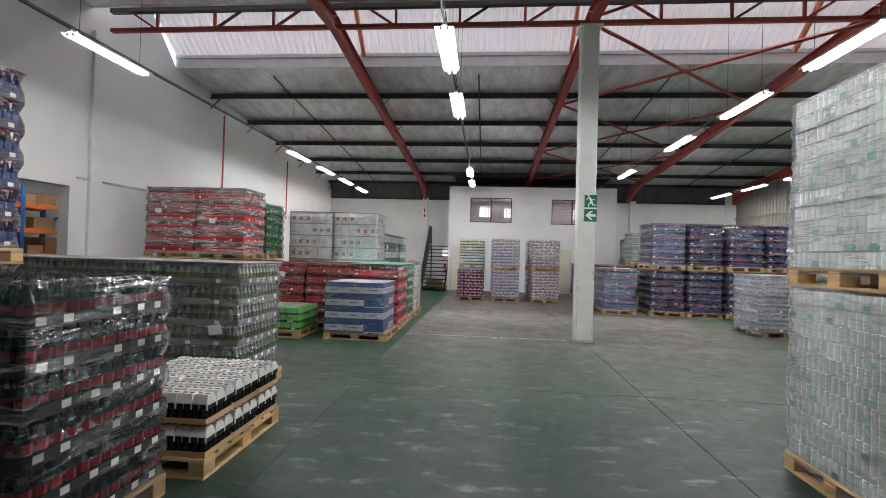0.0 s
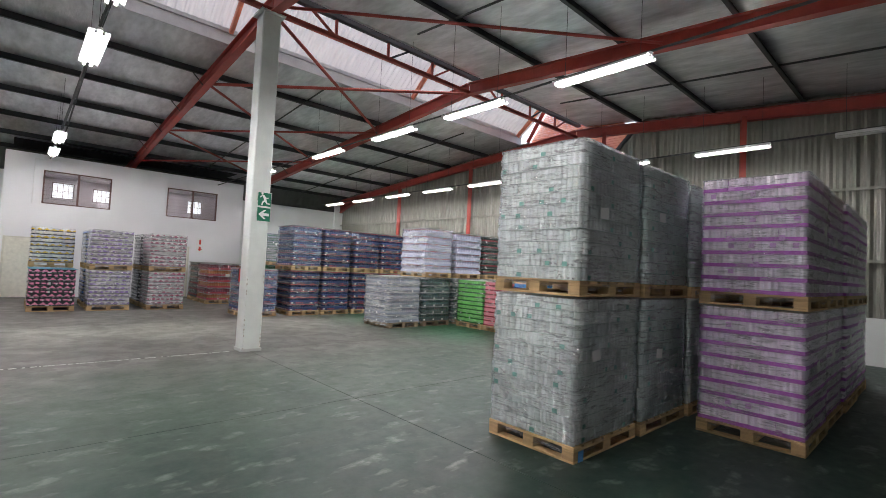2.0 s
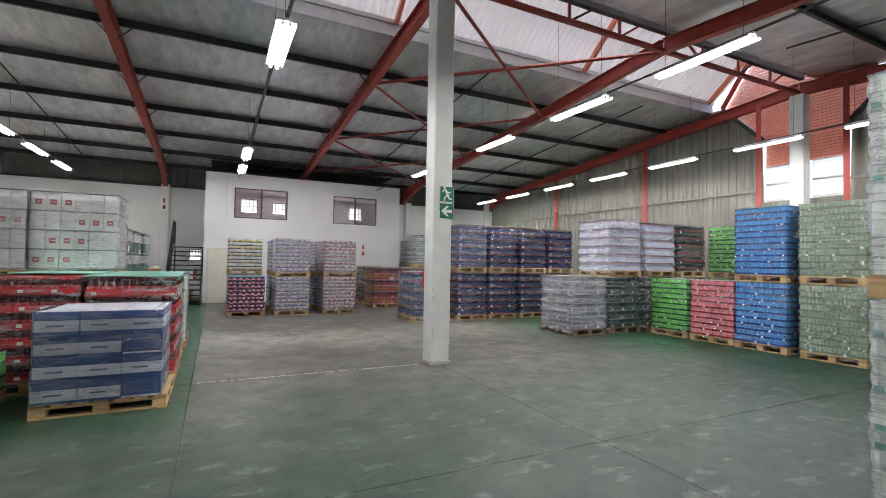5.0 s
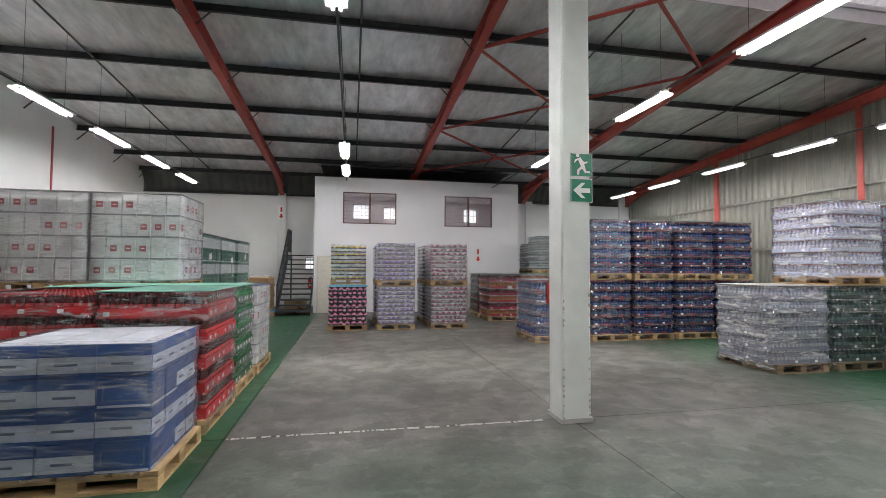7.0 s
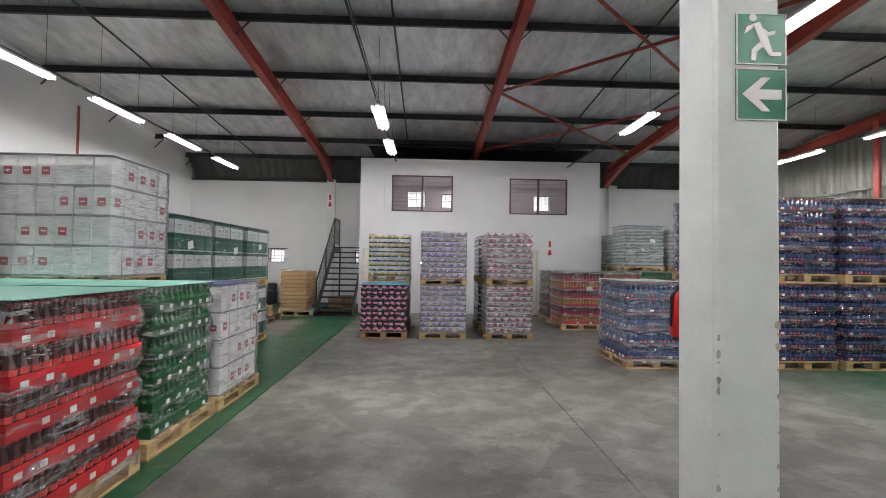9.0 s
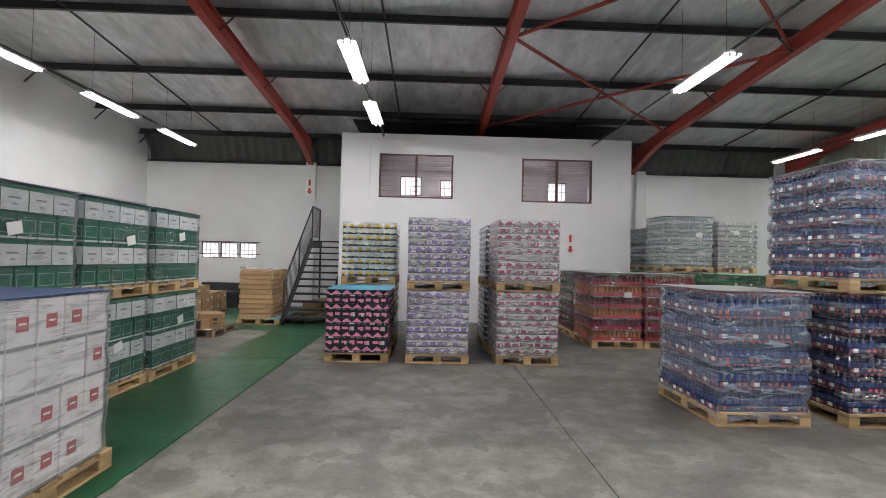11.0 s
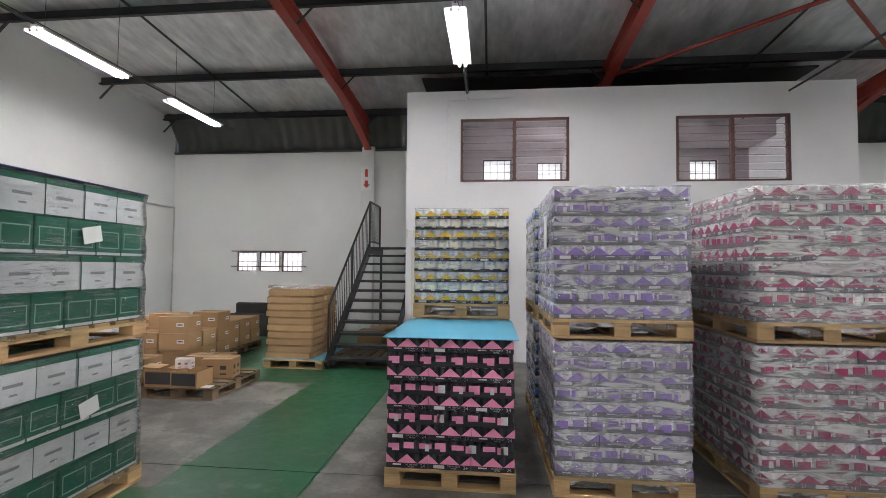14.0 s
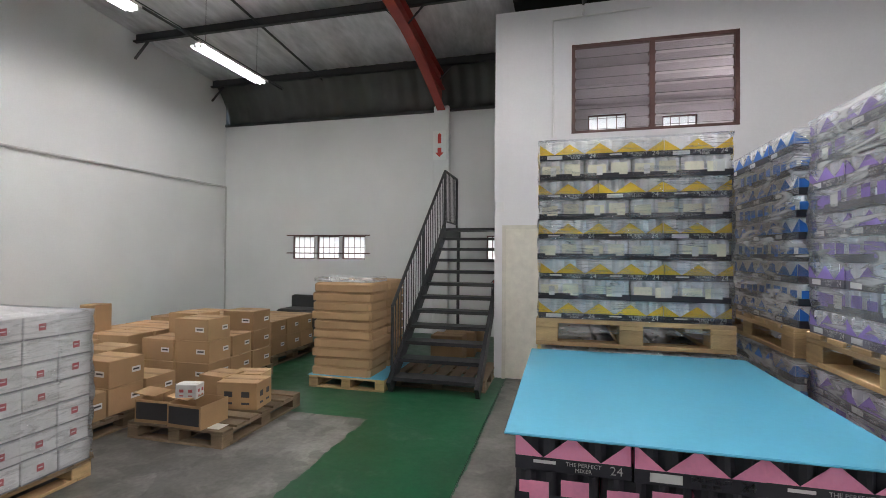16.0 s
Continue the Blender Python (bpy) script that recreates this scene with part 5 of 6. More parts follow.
def mset(cans_c, tray_c, second, cap=None):
    return [cans_c, tray_c, second, cap or M["alu"], M["paper"]]


T = tone
S_PINK = mset(T("charcoal_card", (0.045, 0.045, 0.055)), T("black_tray_print", (0.03, 0.03, 0.04)), T("pink_print", (0.97, 0.36, 0.56)))
S_YELL = mset(T("pale_print", (0.92, 0.92, 0.92)), T("black_tray_print", (0, 0, 0)), T("yellow_print", (0.95, 0.66, 0.06)))
S_PURP = mset(T("lilac_print", (0.90, 0.89, 0.94)), T("slate_tray_print", (0.17, 0.165, 0.19)), T("violet_print", (0.33, 0.23, 0.60)))
S_MAR = mset(T("pale_pink_print", (0.90, 0.87, 0.88)), T("slate_tray_print", (0, 0, 0)), T("maroon_print", (0.40, 0.06, 0.15)))
S_BLUE = mset(T("pale_print", (0, 0, 0)), T("black_tray_print", (0, 0, 0)), T("bright_blue_print", (0.03, 0.18, 0.62)))
S_BLACK = mset(T("black_cans", (0.04, 0.045, 0.05)), T("black_tray_print", (0, 0, 0)), T("pale_print", (0, 0, 0)))
S_SILV = mset(T("silver_green_cans", (0.80, 0.84, 0.83), 0.35, 0.1), T("grey_green_tray", (0.45, 0.55, 0.52)), T("teal_print", (0.24, 0.50, 0.45)))
S_SILV2 = mset(T("sea_green_cans", (0.60, 0.69, 0.66), 0.35, 0.1), T("deep_green_tray", (0.20, 0.36, 0.32)), T("teal_print", (0, 0, 0)))
S_VIO = mset(T("pale_violet_cans", (0.86, 0.80, 0.88), 0.35, 0.1), T("purple_tray", (0.46, 0.12, 0.53)), T("light_purple_print", (0.62, 0.36, 0.68)))
S_LTG = mset(T("pale_green_cans", (0.34, 0.43, 0.32), 0.4, 0.1), T("sage_tray", (0.17, 0.25, 0.16)), M["alu"])
S_BLU2 = mset(T("blue_wrapped_cans", (0.07, 0.30, 0.66)), T("blue_tray", (0.012, 0.06, 0.25)), M["alu"])
S_RED2 = mset(T("rose_cans", (0.70, 0.22, 0.27)), T("rose_tray", (0.24, 0.025, 0.04)), M["alu"])
S_GRN2 = mset(T("bright_green_cans", (0.16, 0.55, 0.12)), T("bright_green_tray", (0.015, 0.13, 0.02)), M["alu"])
S_COLA = mset(T("dark_cola_bottles", (0.10, 0.03, 0.03), 0.15), T("red_tray", (0.52, 0.016, 0.02)), T("red_bottle_label", (0.50, 0.05, 0.05)), T("red_caps", (0.5, 0.03, 0.03)))
S_GRNB = mset(T("green_bottles", (0.015, 0.13, 0.04), 0.2), T("green_bottle_tray", (0.012, 0.10, 0.03)), T("green_bottle_label", (0.02, 0.17, 0.05)), T("green_caps", (0.02, 0.2, 0.06)))
S_DARK = mset(T("dark_green_bottles", (0.02, 0.05, 0.043), 0.2), T("charcoal_tray", (0.03, 0.035, 0.035)), T("crimson_bottle_label", (0.20, 0.02, 0.03)), T("black_caps", (0.02, 0.02, 0.02)))
S_CLEAR = mset(T("clear_bottles", (0.25, 0.30, 0.26), 0.2), T("grey_tray", (0.17, 0.18, 0.17)), T("olive_bottle_label", (0.09, 0.12, 0.05)), M["alu"])
S_NAVY = mset(T("navy_bottles", (0.010, 0.018, 0.075), 0.15), T("dark_navy_tray", (0.020, 0.026, 0.075)), T("blue_bottle_label", (0.035, 0.06, 0.20)), T("red_tops", (0.55, 0.08, 0.10)))
S_LILAC = mset(T("lilac_bottles", (0.50, 0.49, 0.66), 0.25), T("pale_blue_tray", (0.42, 0.46, 0.58)), T("white_bottle_label", (0.55, 0.55, 0.66)), T("red_tops", (0, 0, 0)))
S_GREYB = mset(T("smoke_bottles", (0.30, 0.33, 0.42), 0.25), T("smoke_tray", (0.22, 0.24, 0.30)), T("pale_bottle_label", (0.42, 0.44, 0.50)), M["alu"])
S_FOREST = mset(T("forest_bottles", (0.04, 0.08, 0.075), 0.2), T("forest_tray", (0.05, 0.08, 0.08)), T("teal_bottle_label", (0.06, 0.13, 0.12)), M["alu"])
S_AMBER = mset(T("amber_bottles", (0.34, 0.13, 0.07), 0.25), T("dark_red_tray", (0.45, 0.04, 0.06)), T("ruby_bottle_label", (0.40, 0.04, 0.05)), M["alu"])
S_GLASS = mset(T("green_glass_bottles", (0.20, 0.32, 0.28), 0.15), T("sea_tray", (0.12, 0.20, 0.17)), T("pale_bottle_label", (0, 0, 0)), M["alu"])
S_WHITEBOX = [T("white_carton", (0.68, 0.68, 0.68), 0.6), M["paper"], T("faded_red_print", (0.42, 0.09, 0.10)), T("grey_print", (0.25, 0.26, 0.27)), M["paper"]]
S_WINE_W = [T("wine_green_carton", (0.015, 0.12, 0.075), 0.5), T("wine_white_panel", (0.60, 0.62, 0.63), 0.5), T("grey_print", (0, 0, 0)), M["card"], M["paper"]]
S_WINE_G = [T("wine_green_carton", (0.015, 0.12, 0.075), 0.5), T("wine_white_panel", (0, 0, 0)), T("pale_green_print", (0.25, 0.42, 0.35)), M["card"], M["paper"]]
S_BLUEBOX = [T("blue_carton", (0.022, 0.08, 0.27), 0.5), T("blue_white_panel", (0.55, 0.60, 0.70), 0.5), T("blue_grey_print", (0.12, 0.15, 0.25)), T("white_lid", (0.70, 0.73, 0.80)), M["paper"]]
S_BROWN = [M["card"], M["card"], M["ink"], M["card_dark"], M["paper"]]


def put(x, y, w, d, loads, turn=0.0):
    z = 0.0
    for i, q in enumerate(loads):
        q = dict(q)
        pallet(x, y, z, turn, q.pop("wood", "pallet_wood"))
        z += PH + 0.001
        layers, lh = q.pop("layers"), q.pop("lh")
        load(x, y, z, w, d, layers, lh, q.pop("spec"), q.pop("mats"), q.pop("label"), **q)
        z += layers * lh + 0.022
    return z


# the three columns of mixer packs in front of the office
MIX = dict(layers=9, lh=0.110, film="film", bulge=0.007, out=0.010, tags=0)
pk = dict(MIX, spec=cans_y(0.36, 0.62, True), mats=S_PINK, label="stack of pink mixer cans in black printed trays on a pallet", single=True, seed=1, film=None)
yl = dict(MIX, spec=cans_y(0.30, 0.52, True), mats=S_YELL, mats_alt=(S_YELL, [S_YELL[0], S_YELL[1], T("pale_yellow_print", (0.92, 0.89, 0.72)), M["alu"], M["paper"]]), label="stack of yellow mixer cans in printed trays, film wrapped", single=True, seed=2, film="film_thin")
pu_ = dict(MIX, spec=cans_y(0.34, 0.56, True), mats=S_PURP, label="stack of violet mixer cans in film on a pallet", single=True, film="film_heavy", seed=3)
ma = dict(MIX, spec=cans_y(0.34, 0.58, True), mats=S_MAR, label="stack of maroon mixer cans in film on a pallet", single=True, seed=5, film="film_heavy")
bl = dict(MIX, spec=cans_y(0.34, 0.58), mats=S_BLUE, film="film_heavy", label="stack of blue mixer cans in film on a pallet", seed=6)
bk = dict(MIX, spec=cans_y(0.34, 0.58), mats=S_BLACK, label="stack of black mixer cans in film on a pallet", seed=7)
FY = 17.12
put(-0.51, FY + 0.6, 0.97, 1.17, [pk])
tagged(part("cover_sheet", md_cbox(-1.03, 0.01, FY - 0.03, FY + 1.22, PH + 0.001 + 0.99 + 0.002, PH + 0.99 + 0.009, 0.003), M["blue_sheet"]), "light blue plastic sheet on a stack of pink cans", "sheet")
put(-0.51, FY + 1.87, 0.97, 1.17, [dict(yl, single=False), yl])
put(0.76, FY + 0.6, 0.97, 1.17, [pu_, dict(pu_, seed=4)])
o = tagged(part("delivery_note", md_box(-0.002, 0, -0.1, 0.1, -0.14, 0.14), M["paper"]), "white delivery note taped to the violet can stack", "note")
o.matrix_basis = pose(0.255, FY + 0.45, 1.98, 2, 0, 0)
put(0.74, FY + 1.87, 0.97, 1.17, [bl, dict(bl, seed=8)])
put(2.19, FY + 0.6, 0.97, 1.17, [ma, dict(ma, seed=9)])
put(2.15, FY + 1.87, 0.97, 1.17, [bk, dict(bk, seed=10)])

# red and amber bottles beside the office, green bottles behind
am = dict(layers=6, lh=0.215, spec=bottles(0.3, 3, 4), mats=S_AMBER, label="stack of amber bottles in dark red trays, film wrapped", sheet="grey_sheet", seed=11, film="film_thin")
S_RUBY = mset(T("ruby_bottles", (0.16, 0.03, 0.04), 0.25), T("dark_red_tray", (0, 0, 0)), T("dark_wine_bottle_label", (0.22, 0.03, 0.06)), M["alu"])
S_GOLD = mset(T("golden_bottles", (0.50, 0.20, 0.07), 0.25), T("ruby_tray", (0.50, 0.05, 0.07)), T("golden_bottle_label", (0.55, 0.22, 0.08)), M["alu"])
put(4.27, 19.27, 0.97, 1.17, [dict(am, single=True, mats_alt=(S_GOLD, S_RUBY), label="stack of amber and dark red bottles in red trays, film wrapped")])
put(5.30, 19.27, 0.97, 1.17, [dict(am, seed=12, film="film")])
put(4.27, 20.5, 0.97, 1.17, [dict(am, mats=S_DARK, seed=13, film="film")])
gb = dict(layers=6, lh=0.215, spec=bottles(0.25, 3, 4), mats=S_GRNB, label="stack of green bottles in green trays, film wrapped", sheet="green_sheet", seed=14)
put(7.5, 20.0, 0.97, 1.17, [gb])
put(8.6, 20.0, 0.97, 1.17, [dict(gb, seed=15)])
gg = dict(layers=6, lh=0.20, spec=bottles(0.25, 3, 3), mats=S_GLASS, label="stack of green glass bottles in cloudy film on a high pallet", sheet="navy_sheet", film="film_heavy", seed=16)
put(6.9, 21.35, 1.17, 0.97, [dict(gb, seed=17), gg], 90)
put(8.2, 21.6, 0.97, 1.17, [dict(gb, seed=18), dict(layers=9, lh=0.125, spec=cans(0.3), mats=mset(T("grey_cans", (0.46, 0.48, 0.44), 0.4, 0.1), T("grey_print", (0, 0, 0)), M["alu"]), label="stack of pale grey cans in clear film on a high pallet", seed=19)])
put(7.0, 22.7, 0.97, 1.17, [dict(gb, seed=20), dict(gg, layers=5, seed=21)])

# navy bottle rows along the middle right
nv = dict(layers=6, lh=0.205, spec=bottles(0.3, 3, 4, marks=True), bulge=0.045, mats=S_NAVY, label="stack of navy bottles with red tops in film on a pallet", sheet="grey_sheet", tags=0)
lil = dict(nv, mats=S_LILAC, film="film_heavy", label="stack of pale lilac bottles in cloudy film on a pallet")
RY = 14.45
put(4.07, RY + 0.62, 0.97, 1.17, [dict(lil, layers=5, lh=0.245, mats=S_NAVY, film="film_haze", bulge=0.03, out=0.016, seed=22, label="stack of navy bottles in thick cloudy film on a pallet", sheet="grey_sheet")])
for i, x in enumerate((5.45, 6.53, 7.66, 8.75)):
    put(x, RY + 0.6, 0.95, 1.15, [dict(nv, seed=23 + i), dict(nv, seed=28 + i, film="film_haze", bulge=0.03, out=0.016) if i == 0 else dict(nv, seed=28 + i)])
# smoke and forest bottle loads, then the row of coloured cans against the cladding
sm = dict(layers=6, lh=0.205, spec=bottles(0.3, 3, 3), mats=S_GREYB, label="stack of smoke-blue bottles in shiny film on a dark pallet", film="film_heavy", wood="old_wood", sheet="grey_sheet", tags=0)
put(6.68, 11.55, 1.12, 1.1, [dict(sm, seed=44)])
put(7.88, 11.55, 1.05, 1.1, [dict(sm, mats=S_FOREST, seed=45, film="film", label="stack of dark green bottles in film on a dark pallet"), dict(sm, mats=S_LILAC, seed=46, wood="pallet_wood", layers=6, lh=0.21)])
put(9.2, 11.6, 1.1, 1.1, [dict(sm, seed=47, mats=S_FOREST), dict(sm, mats=S_LILAC, seed=48, film="film", wood="pallet_wood")])
put(10.45, 11.6, 1.1, 1.1, [dict(sm, seed=49, mats=S_FOREST), dict(sm, mats=S_DARK, seed=50, film="film", wood="pallet_wood", label="stack of black bottles in film on a pallet")])
cn = dict(layers=10, lh=0.122, spec=cans(0.3), tags=1, bulge=0.035, single=True)
put(9.12, 10.28, 1.17, 0.99, [dict(cn, mats=S_GRN2, seed=51, label="stack of bright green cans in film on a pallet")], 90)
put(9.12, 9.2, 1.17, 0.99, [dict(cn, mats=S_RED2, seed=52, label="stack of rose red cans in film on a pallet")], 90)
put(11.55, 10.4, 1.17, 0.99, [dict(cn, mats=S_GRN2, seed=53, label="stack of bright green cans in film on a pallet")] * 2, 90)
put(9.12, 8.17, 1.17, 0.99, [dict(cn, mats=S_BLU2, seed=54, label="stack of blue cans in film on a pallet"), dict(cn, mats=S_BLU2, seed=55, label="stack of blue cans in film on a pallet", sheet="blue_sheet", layers=11)], 90)
put(9.12, 6.95, 1.17, 1.04, [dict(cn, mats=S_LTG, seed=56, label="stack of pale green cans in film on a pallet", single=True), dict(cn, mats=S_LTG, seed=57, label="stack of pale green cans in film on a pallet", layers=11)], 90)

# tall silver can stacks and purple ones near the start
sv = dict(layers=11, lh=0.1195, spec=tall_cans(0.05, 0.1), mats=S_SILV, label="tall stack of silver green cans in shiny film on a pallet", film="film", out=0.012, bulge=0.010)
for i in range(3):
    q = sv if i == 0 else dict(sv, mats=S_SILV2, lh=0.1195 - 0.0012 * i)
    put(3.07 + 1.25 * i, 3.55 - 0.03 * i, 1.17, 0.97, [dict(q, seed=60 + i, single=i < 2), dict(q, seed=64 + i, single=i < 2)], 90)
vi = dict(layers=9, lh=0.140, spec=tall_cans(0.30, 0.12), mats=S_VIO, label="tall stack of purple can packs in clear film on a pallet", film="film", out=0.010, bulge=0.008)
for i in range(4):
    put(5.12 + 1.27 * i, 2.25 + 0.02 * (i % 2), 1.17, 0.97, [dict(vi, seed=70 + i, single=i < 2), dict(vi, seed=75 + i, single=i < 2)], 90)
# Thin blue strips added for the painted corner block of this pallet.
tagged(part("blue_tape", md_join([md_box(2.545, 2.62, 3.04, 3.046, 0.004, 0.10), md_box(2.545, 2.551, 3.046, 3.12, 0.004, 0.10)]), T("blue_tape", (0.08, 0.28, 0.62))), "strip of blue tape on the corner of a pallet", "tape")
te = dict(layers=6, lh=0.205, spec=bottles(0.28, 3, 3), mats=S_GLASS, label="stack of teal glass bottles in film by the cladding", film="film_heavy", tags=0)
for i in range(2):
    put(9.9, 0.72 - 1.05 * i, 1.17, 0.97, [dict(te, seed=80 + i), dict(te, seed=83 + i)], 90)

# left side: bottle loads near the start
dk = dict(layers=6, lh=0.213, spec=bottles(0.3, 3, 3), mats=S_DARK, label="stack of dark bottles with crimson labels, tightly film wrapped", film="film_thin", seed=86)
put(-2.68, 2.45, 1.17, 0.97, [dict(dk, single=True, tags=2, lh=0.218)], 90)
put(-3.1, 5.27, 0.97, 0.97, [dict(dk, mats=S_CLEAR, single=True, film="film", lh=0.222, sheet="grey_sheet", label="stack of clear bottles with olive labels under a grey sheet", seed=87)])
put(-4.25, 5.3, 1.1, 0.97, [dict(dk, mats=S_CLEAR, lh=0.222, sheet="grey_sheet", label="stack of clear bottles with olive labels under a grey sheet", seed=88)], 90)
put(-5.4, 5.3, 1.1, 0.97, [dict(dk, mats=S_CLEAR, lh=0.222, sheet="grey_sheet", label="stack of clear bottles with olive labels under a grey sheet", seed=89)], 90)
put(-5.03, 3.6, 1.1, 0.97, [dict(dk, mats=S_DARK, lh=0.213, seed=90), dict(layers=6, lh=0.28, spec=bottles(0.3, 3, 3), mats=S_NAVY, label="tall stack of dark navy bottles in film", film="film", seed=91)], 90)

# four-pack bottle carriers on a half-empty pallet
pallet(-2.44, 3.75, 0.0, 0, "pallet_wood", "pine pallet with open trays of bottle carriers")
car_m = [T("white_carrier_board", (0.62, 0.62, 0.60), 0.6), T("black_bottle_glass", (0.015, 0.015, 0.018), 0.2), M["ink"]]


def carrier():
    w, d, h = 0.118, 0.118, 0.20
    body = md_prism([(-w / 2, -d / 2), (w / 2, -d / 2), (w / 2, d / 2), (-w / 2, d / 2)], 0.095, h * 0.72, 0)
    top = [(-w / 2, -d / 2, h * 0.72), (w / 2, -d / 2, h * 0.72), (w / 2, d / 2, h * 0.72), (-w / 2, d / 2, h * 0.72), (-w * 0.42, -0.035, h), (w * 0.42, -0.035, h), (w * 0.42, 0.035, h), (-w * 0.42, 0.035, h)]
    lid = (top, [(4, 5, 6, 7), (0, 1, 5, 4), (1, 2, 6, 5), (2, 3, 7, 6), (3, 0, 4, 7)], [0] * 5)
    hole = [md_box(a - 0.016, a + 0.016, -0.010, 0.010, h, h + 0.0015, 2) for a in (-0.027, 0.027)]
    bots = []
    for sx in (-1, 1):
        for sy in (-1, 1):
            bots.append(md_lathe(sx * 0.029, sy * 0.029, [(0.027, 0.0), (0.027, 0.12), (0.015, 0.17)], 8, [1, 1, 1]))
    side = [md_quad("y", s * (d / 2 + 0.002), a - 0.025, a + 0.025, 0.096, 0.136, 1, s) for s in (-1, 1) for a in (-0.027, 0.027)] + [md_quad("x", s * (w / 2 + 0.002), -0.052, 0.052, 0.096, 0.128, 1, s) for s in (-1, 1)]
    return md_join([body, lid] + hole + bots + side)


CAR = mesh_of("bottle_carrier", carrier(), car_m)
for lvl, (nx, z) in enumerate(((3, PH + 0.002), (3, PH + 0.002 + 0.235))):
    for j in range(3):
        for i in range(2):
            cx, cy = -2.93 + 0.25 + 0.49 * i, 3.16 + 0.2 + 0.39 * j
            tr = thing("carrier_tray", "open cardboard tray of white four-bottle carriers", "tray", "trays of bottle carriers", at=(cx, cy, z))
            o = [md_box(-0.24, 0.24, -0.19, 0.19, 0, 0.004)]
            o += [md_box(-0.24, 0.24, s * 0.188 - 0.002, s * 0.188 + 0.002, 0.004, 0.04) for s in (-1, 1)] + [md_box(s * 0.238 - 0.002, s * 0.238 + 0.002, -0.186, 0.186, 0.004, 0.04) for s in (-1, 1)]
            part("tray", md_join(o), M["card"], tr)
            for a in range(4):
                for b in range(3):
                    q = part("bottle_carrier", CAR, None, tr)
                    q.location = (-0.178 + 0.119 * a, -0.122 + 0.122 * b, 0.006)

# low green load, blue and white boxes
put(-4.05, 9.0, 1.17, 0.97, [dict(layers=3, lh=0.14, spec=cans(0.3), mats=S_GRN2, label="low stack of bright green cans in clear film", seed=92, film="film_thin")], 90)


def carton_load(x, y, z, w, d, layers, lh, nx, ny, styles, mats_by_layer, label, film, seed, sheet=None, tags=0, ordered=False, more=0):
    t = thing("carton_load", label, "pallet load", at=(x, y, z))
    rg = random.Random(seed)
    for k in range(layers):
        ax, ay = (nx + more, ny + more) if k % 2 == 0 else (nx, ny)
        pw, pd = w / ax, d / ay
        ms = mats_by_layer[k % len(mats_by_layer)]
        for i in range(ax):
            for j in range(ay):
                if 0 < i < ax - 1 and 0 < j < ay - 1 and k < layers - 1:
                    continue
                row = styles[k % len(styles)]
                st_ = row[(i + j) % len(row)] if ordered else rg.choice(row)
                me = pack_mesh(("carton", st_, round(pw, 3), round(pd, 3), round(lh, 3), ms[0].name, ms[2].name), lambda: carton(pw, pd, lh, st_), ms)
                o = part("carton", me, None, t)
                o.location = (-w / 2 + pw * (i + 0.5) + rg.uniform(-0.005, 0.005), -d / 2 + pd * (j + 0.5) + rg.uniform(-0.005, 0.005), k * lh)
                o.rotation_euler = (0, 0, radians(rg.uniform(-0.8, 0.8)))
    H = layers * lh
    if film:
        part("stretch_film", film_shell(w, d, -0.02, H + 0.006, layers, 0.016, 0.008, seed), M[film], t, "clear creased stretch film", True)
    if sheet:
        part("top_sheet", md_cbox(-w / 2 - 0.02, w / 2 + 0.02, -d / 2 - 0.02, d / 2 + 0.02, H + 0.012, H + 0.018, 0.003), M[sheet], t)
    for n_ in range(tags):
        o = part("paper_slip", md_box(-0.0015, 0, -0.075, 0.075, -0.055, 0.055), M["paper"], t, "white paper slip under the film")
        o.matrix_basis = pose(w / 2 + 0.026, rg.uniform(-0.2, 0.2) * d, H * rg.uniform(0.4, 0.7), 12, 0, 0)
    return t


pallet(-2.40, 9.05, 0.0, 90)
BLUE = carton_load(-2.42, 9.05, PH + 0.001, 1.12, 1.0, 4, 0.235, 3, 4, [["band", "band", "framed", "framed"], ["band", "band", "band"]], [S_BLUEBOX], "stack of blue and white cartons in film on a pallet", "film_thin", 3, None, 0, True)
for i in range(3):
    for j in range(4):
        o = part("carton_lid", md_box(-0.182, 0.182, -0.12, 0.12, 0.0, 0.003), S_BLUEBOX[3], BLUE)
        o.location = (-0.373 + 0.373 * i, -0.375 + 0.25 * j, 0.938)

# red and green bottle loads along the green lane
co = dict(layers=6, lh=0.208, spec=bottles(0.4, 3, 3), mats=S_COLA, label="stack of dark bottles in red trays, film wrapped", film="film", single=True)
put(-2.31, 10.30, 0.99, 1.15, [dict(co, seed=94, sheet="green_sheet", tags=2, layers=5, lh=0.25, bulge=0.04)])
put(-3.35, 10.32, 0.97, 1.15, [dict(co, seed=95, single=False, sheet=None)])
put(-4.40, 10.32, 0.97, 1.15, [dict(co, seed=96, single=False)])
put(-2.33, 11.62, 0.95, 1.0, [dict(co, mats=S_GRNB, seed=97, sheet="green_sheet", label="stack of green bottles in green trays, film wrapped", tags=2)])
put(-3.40, 11.5, 0.97, 1.15, [dict(co, seed=98, single=False, sheet="green_sheet")])
for i, x in enumerate((-6.0, -7.2)):
    put(x, 10.5, 1.15, 0.97, [dict(co, seed=99 + i, single=False), dict(co, seed=102 + i, single=False, film="film_cloud", sheet="grey_sheet", label="stack of red bottle trays under cloudy film on a high pallet", lh=0.24)], 90)
put(-6.0, 11.6, 1.15, 0.97, [dict(co, seed=105, single=False), dict(co, mats=S_GRNB, seed=106, single=False, film="film", label="stack of green bottles in film on a high pallet")], 90)
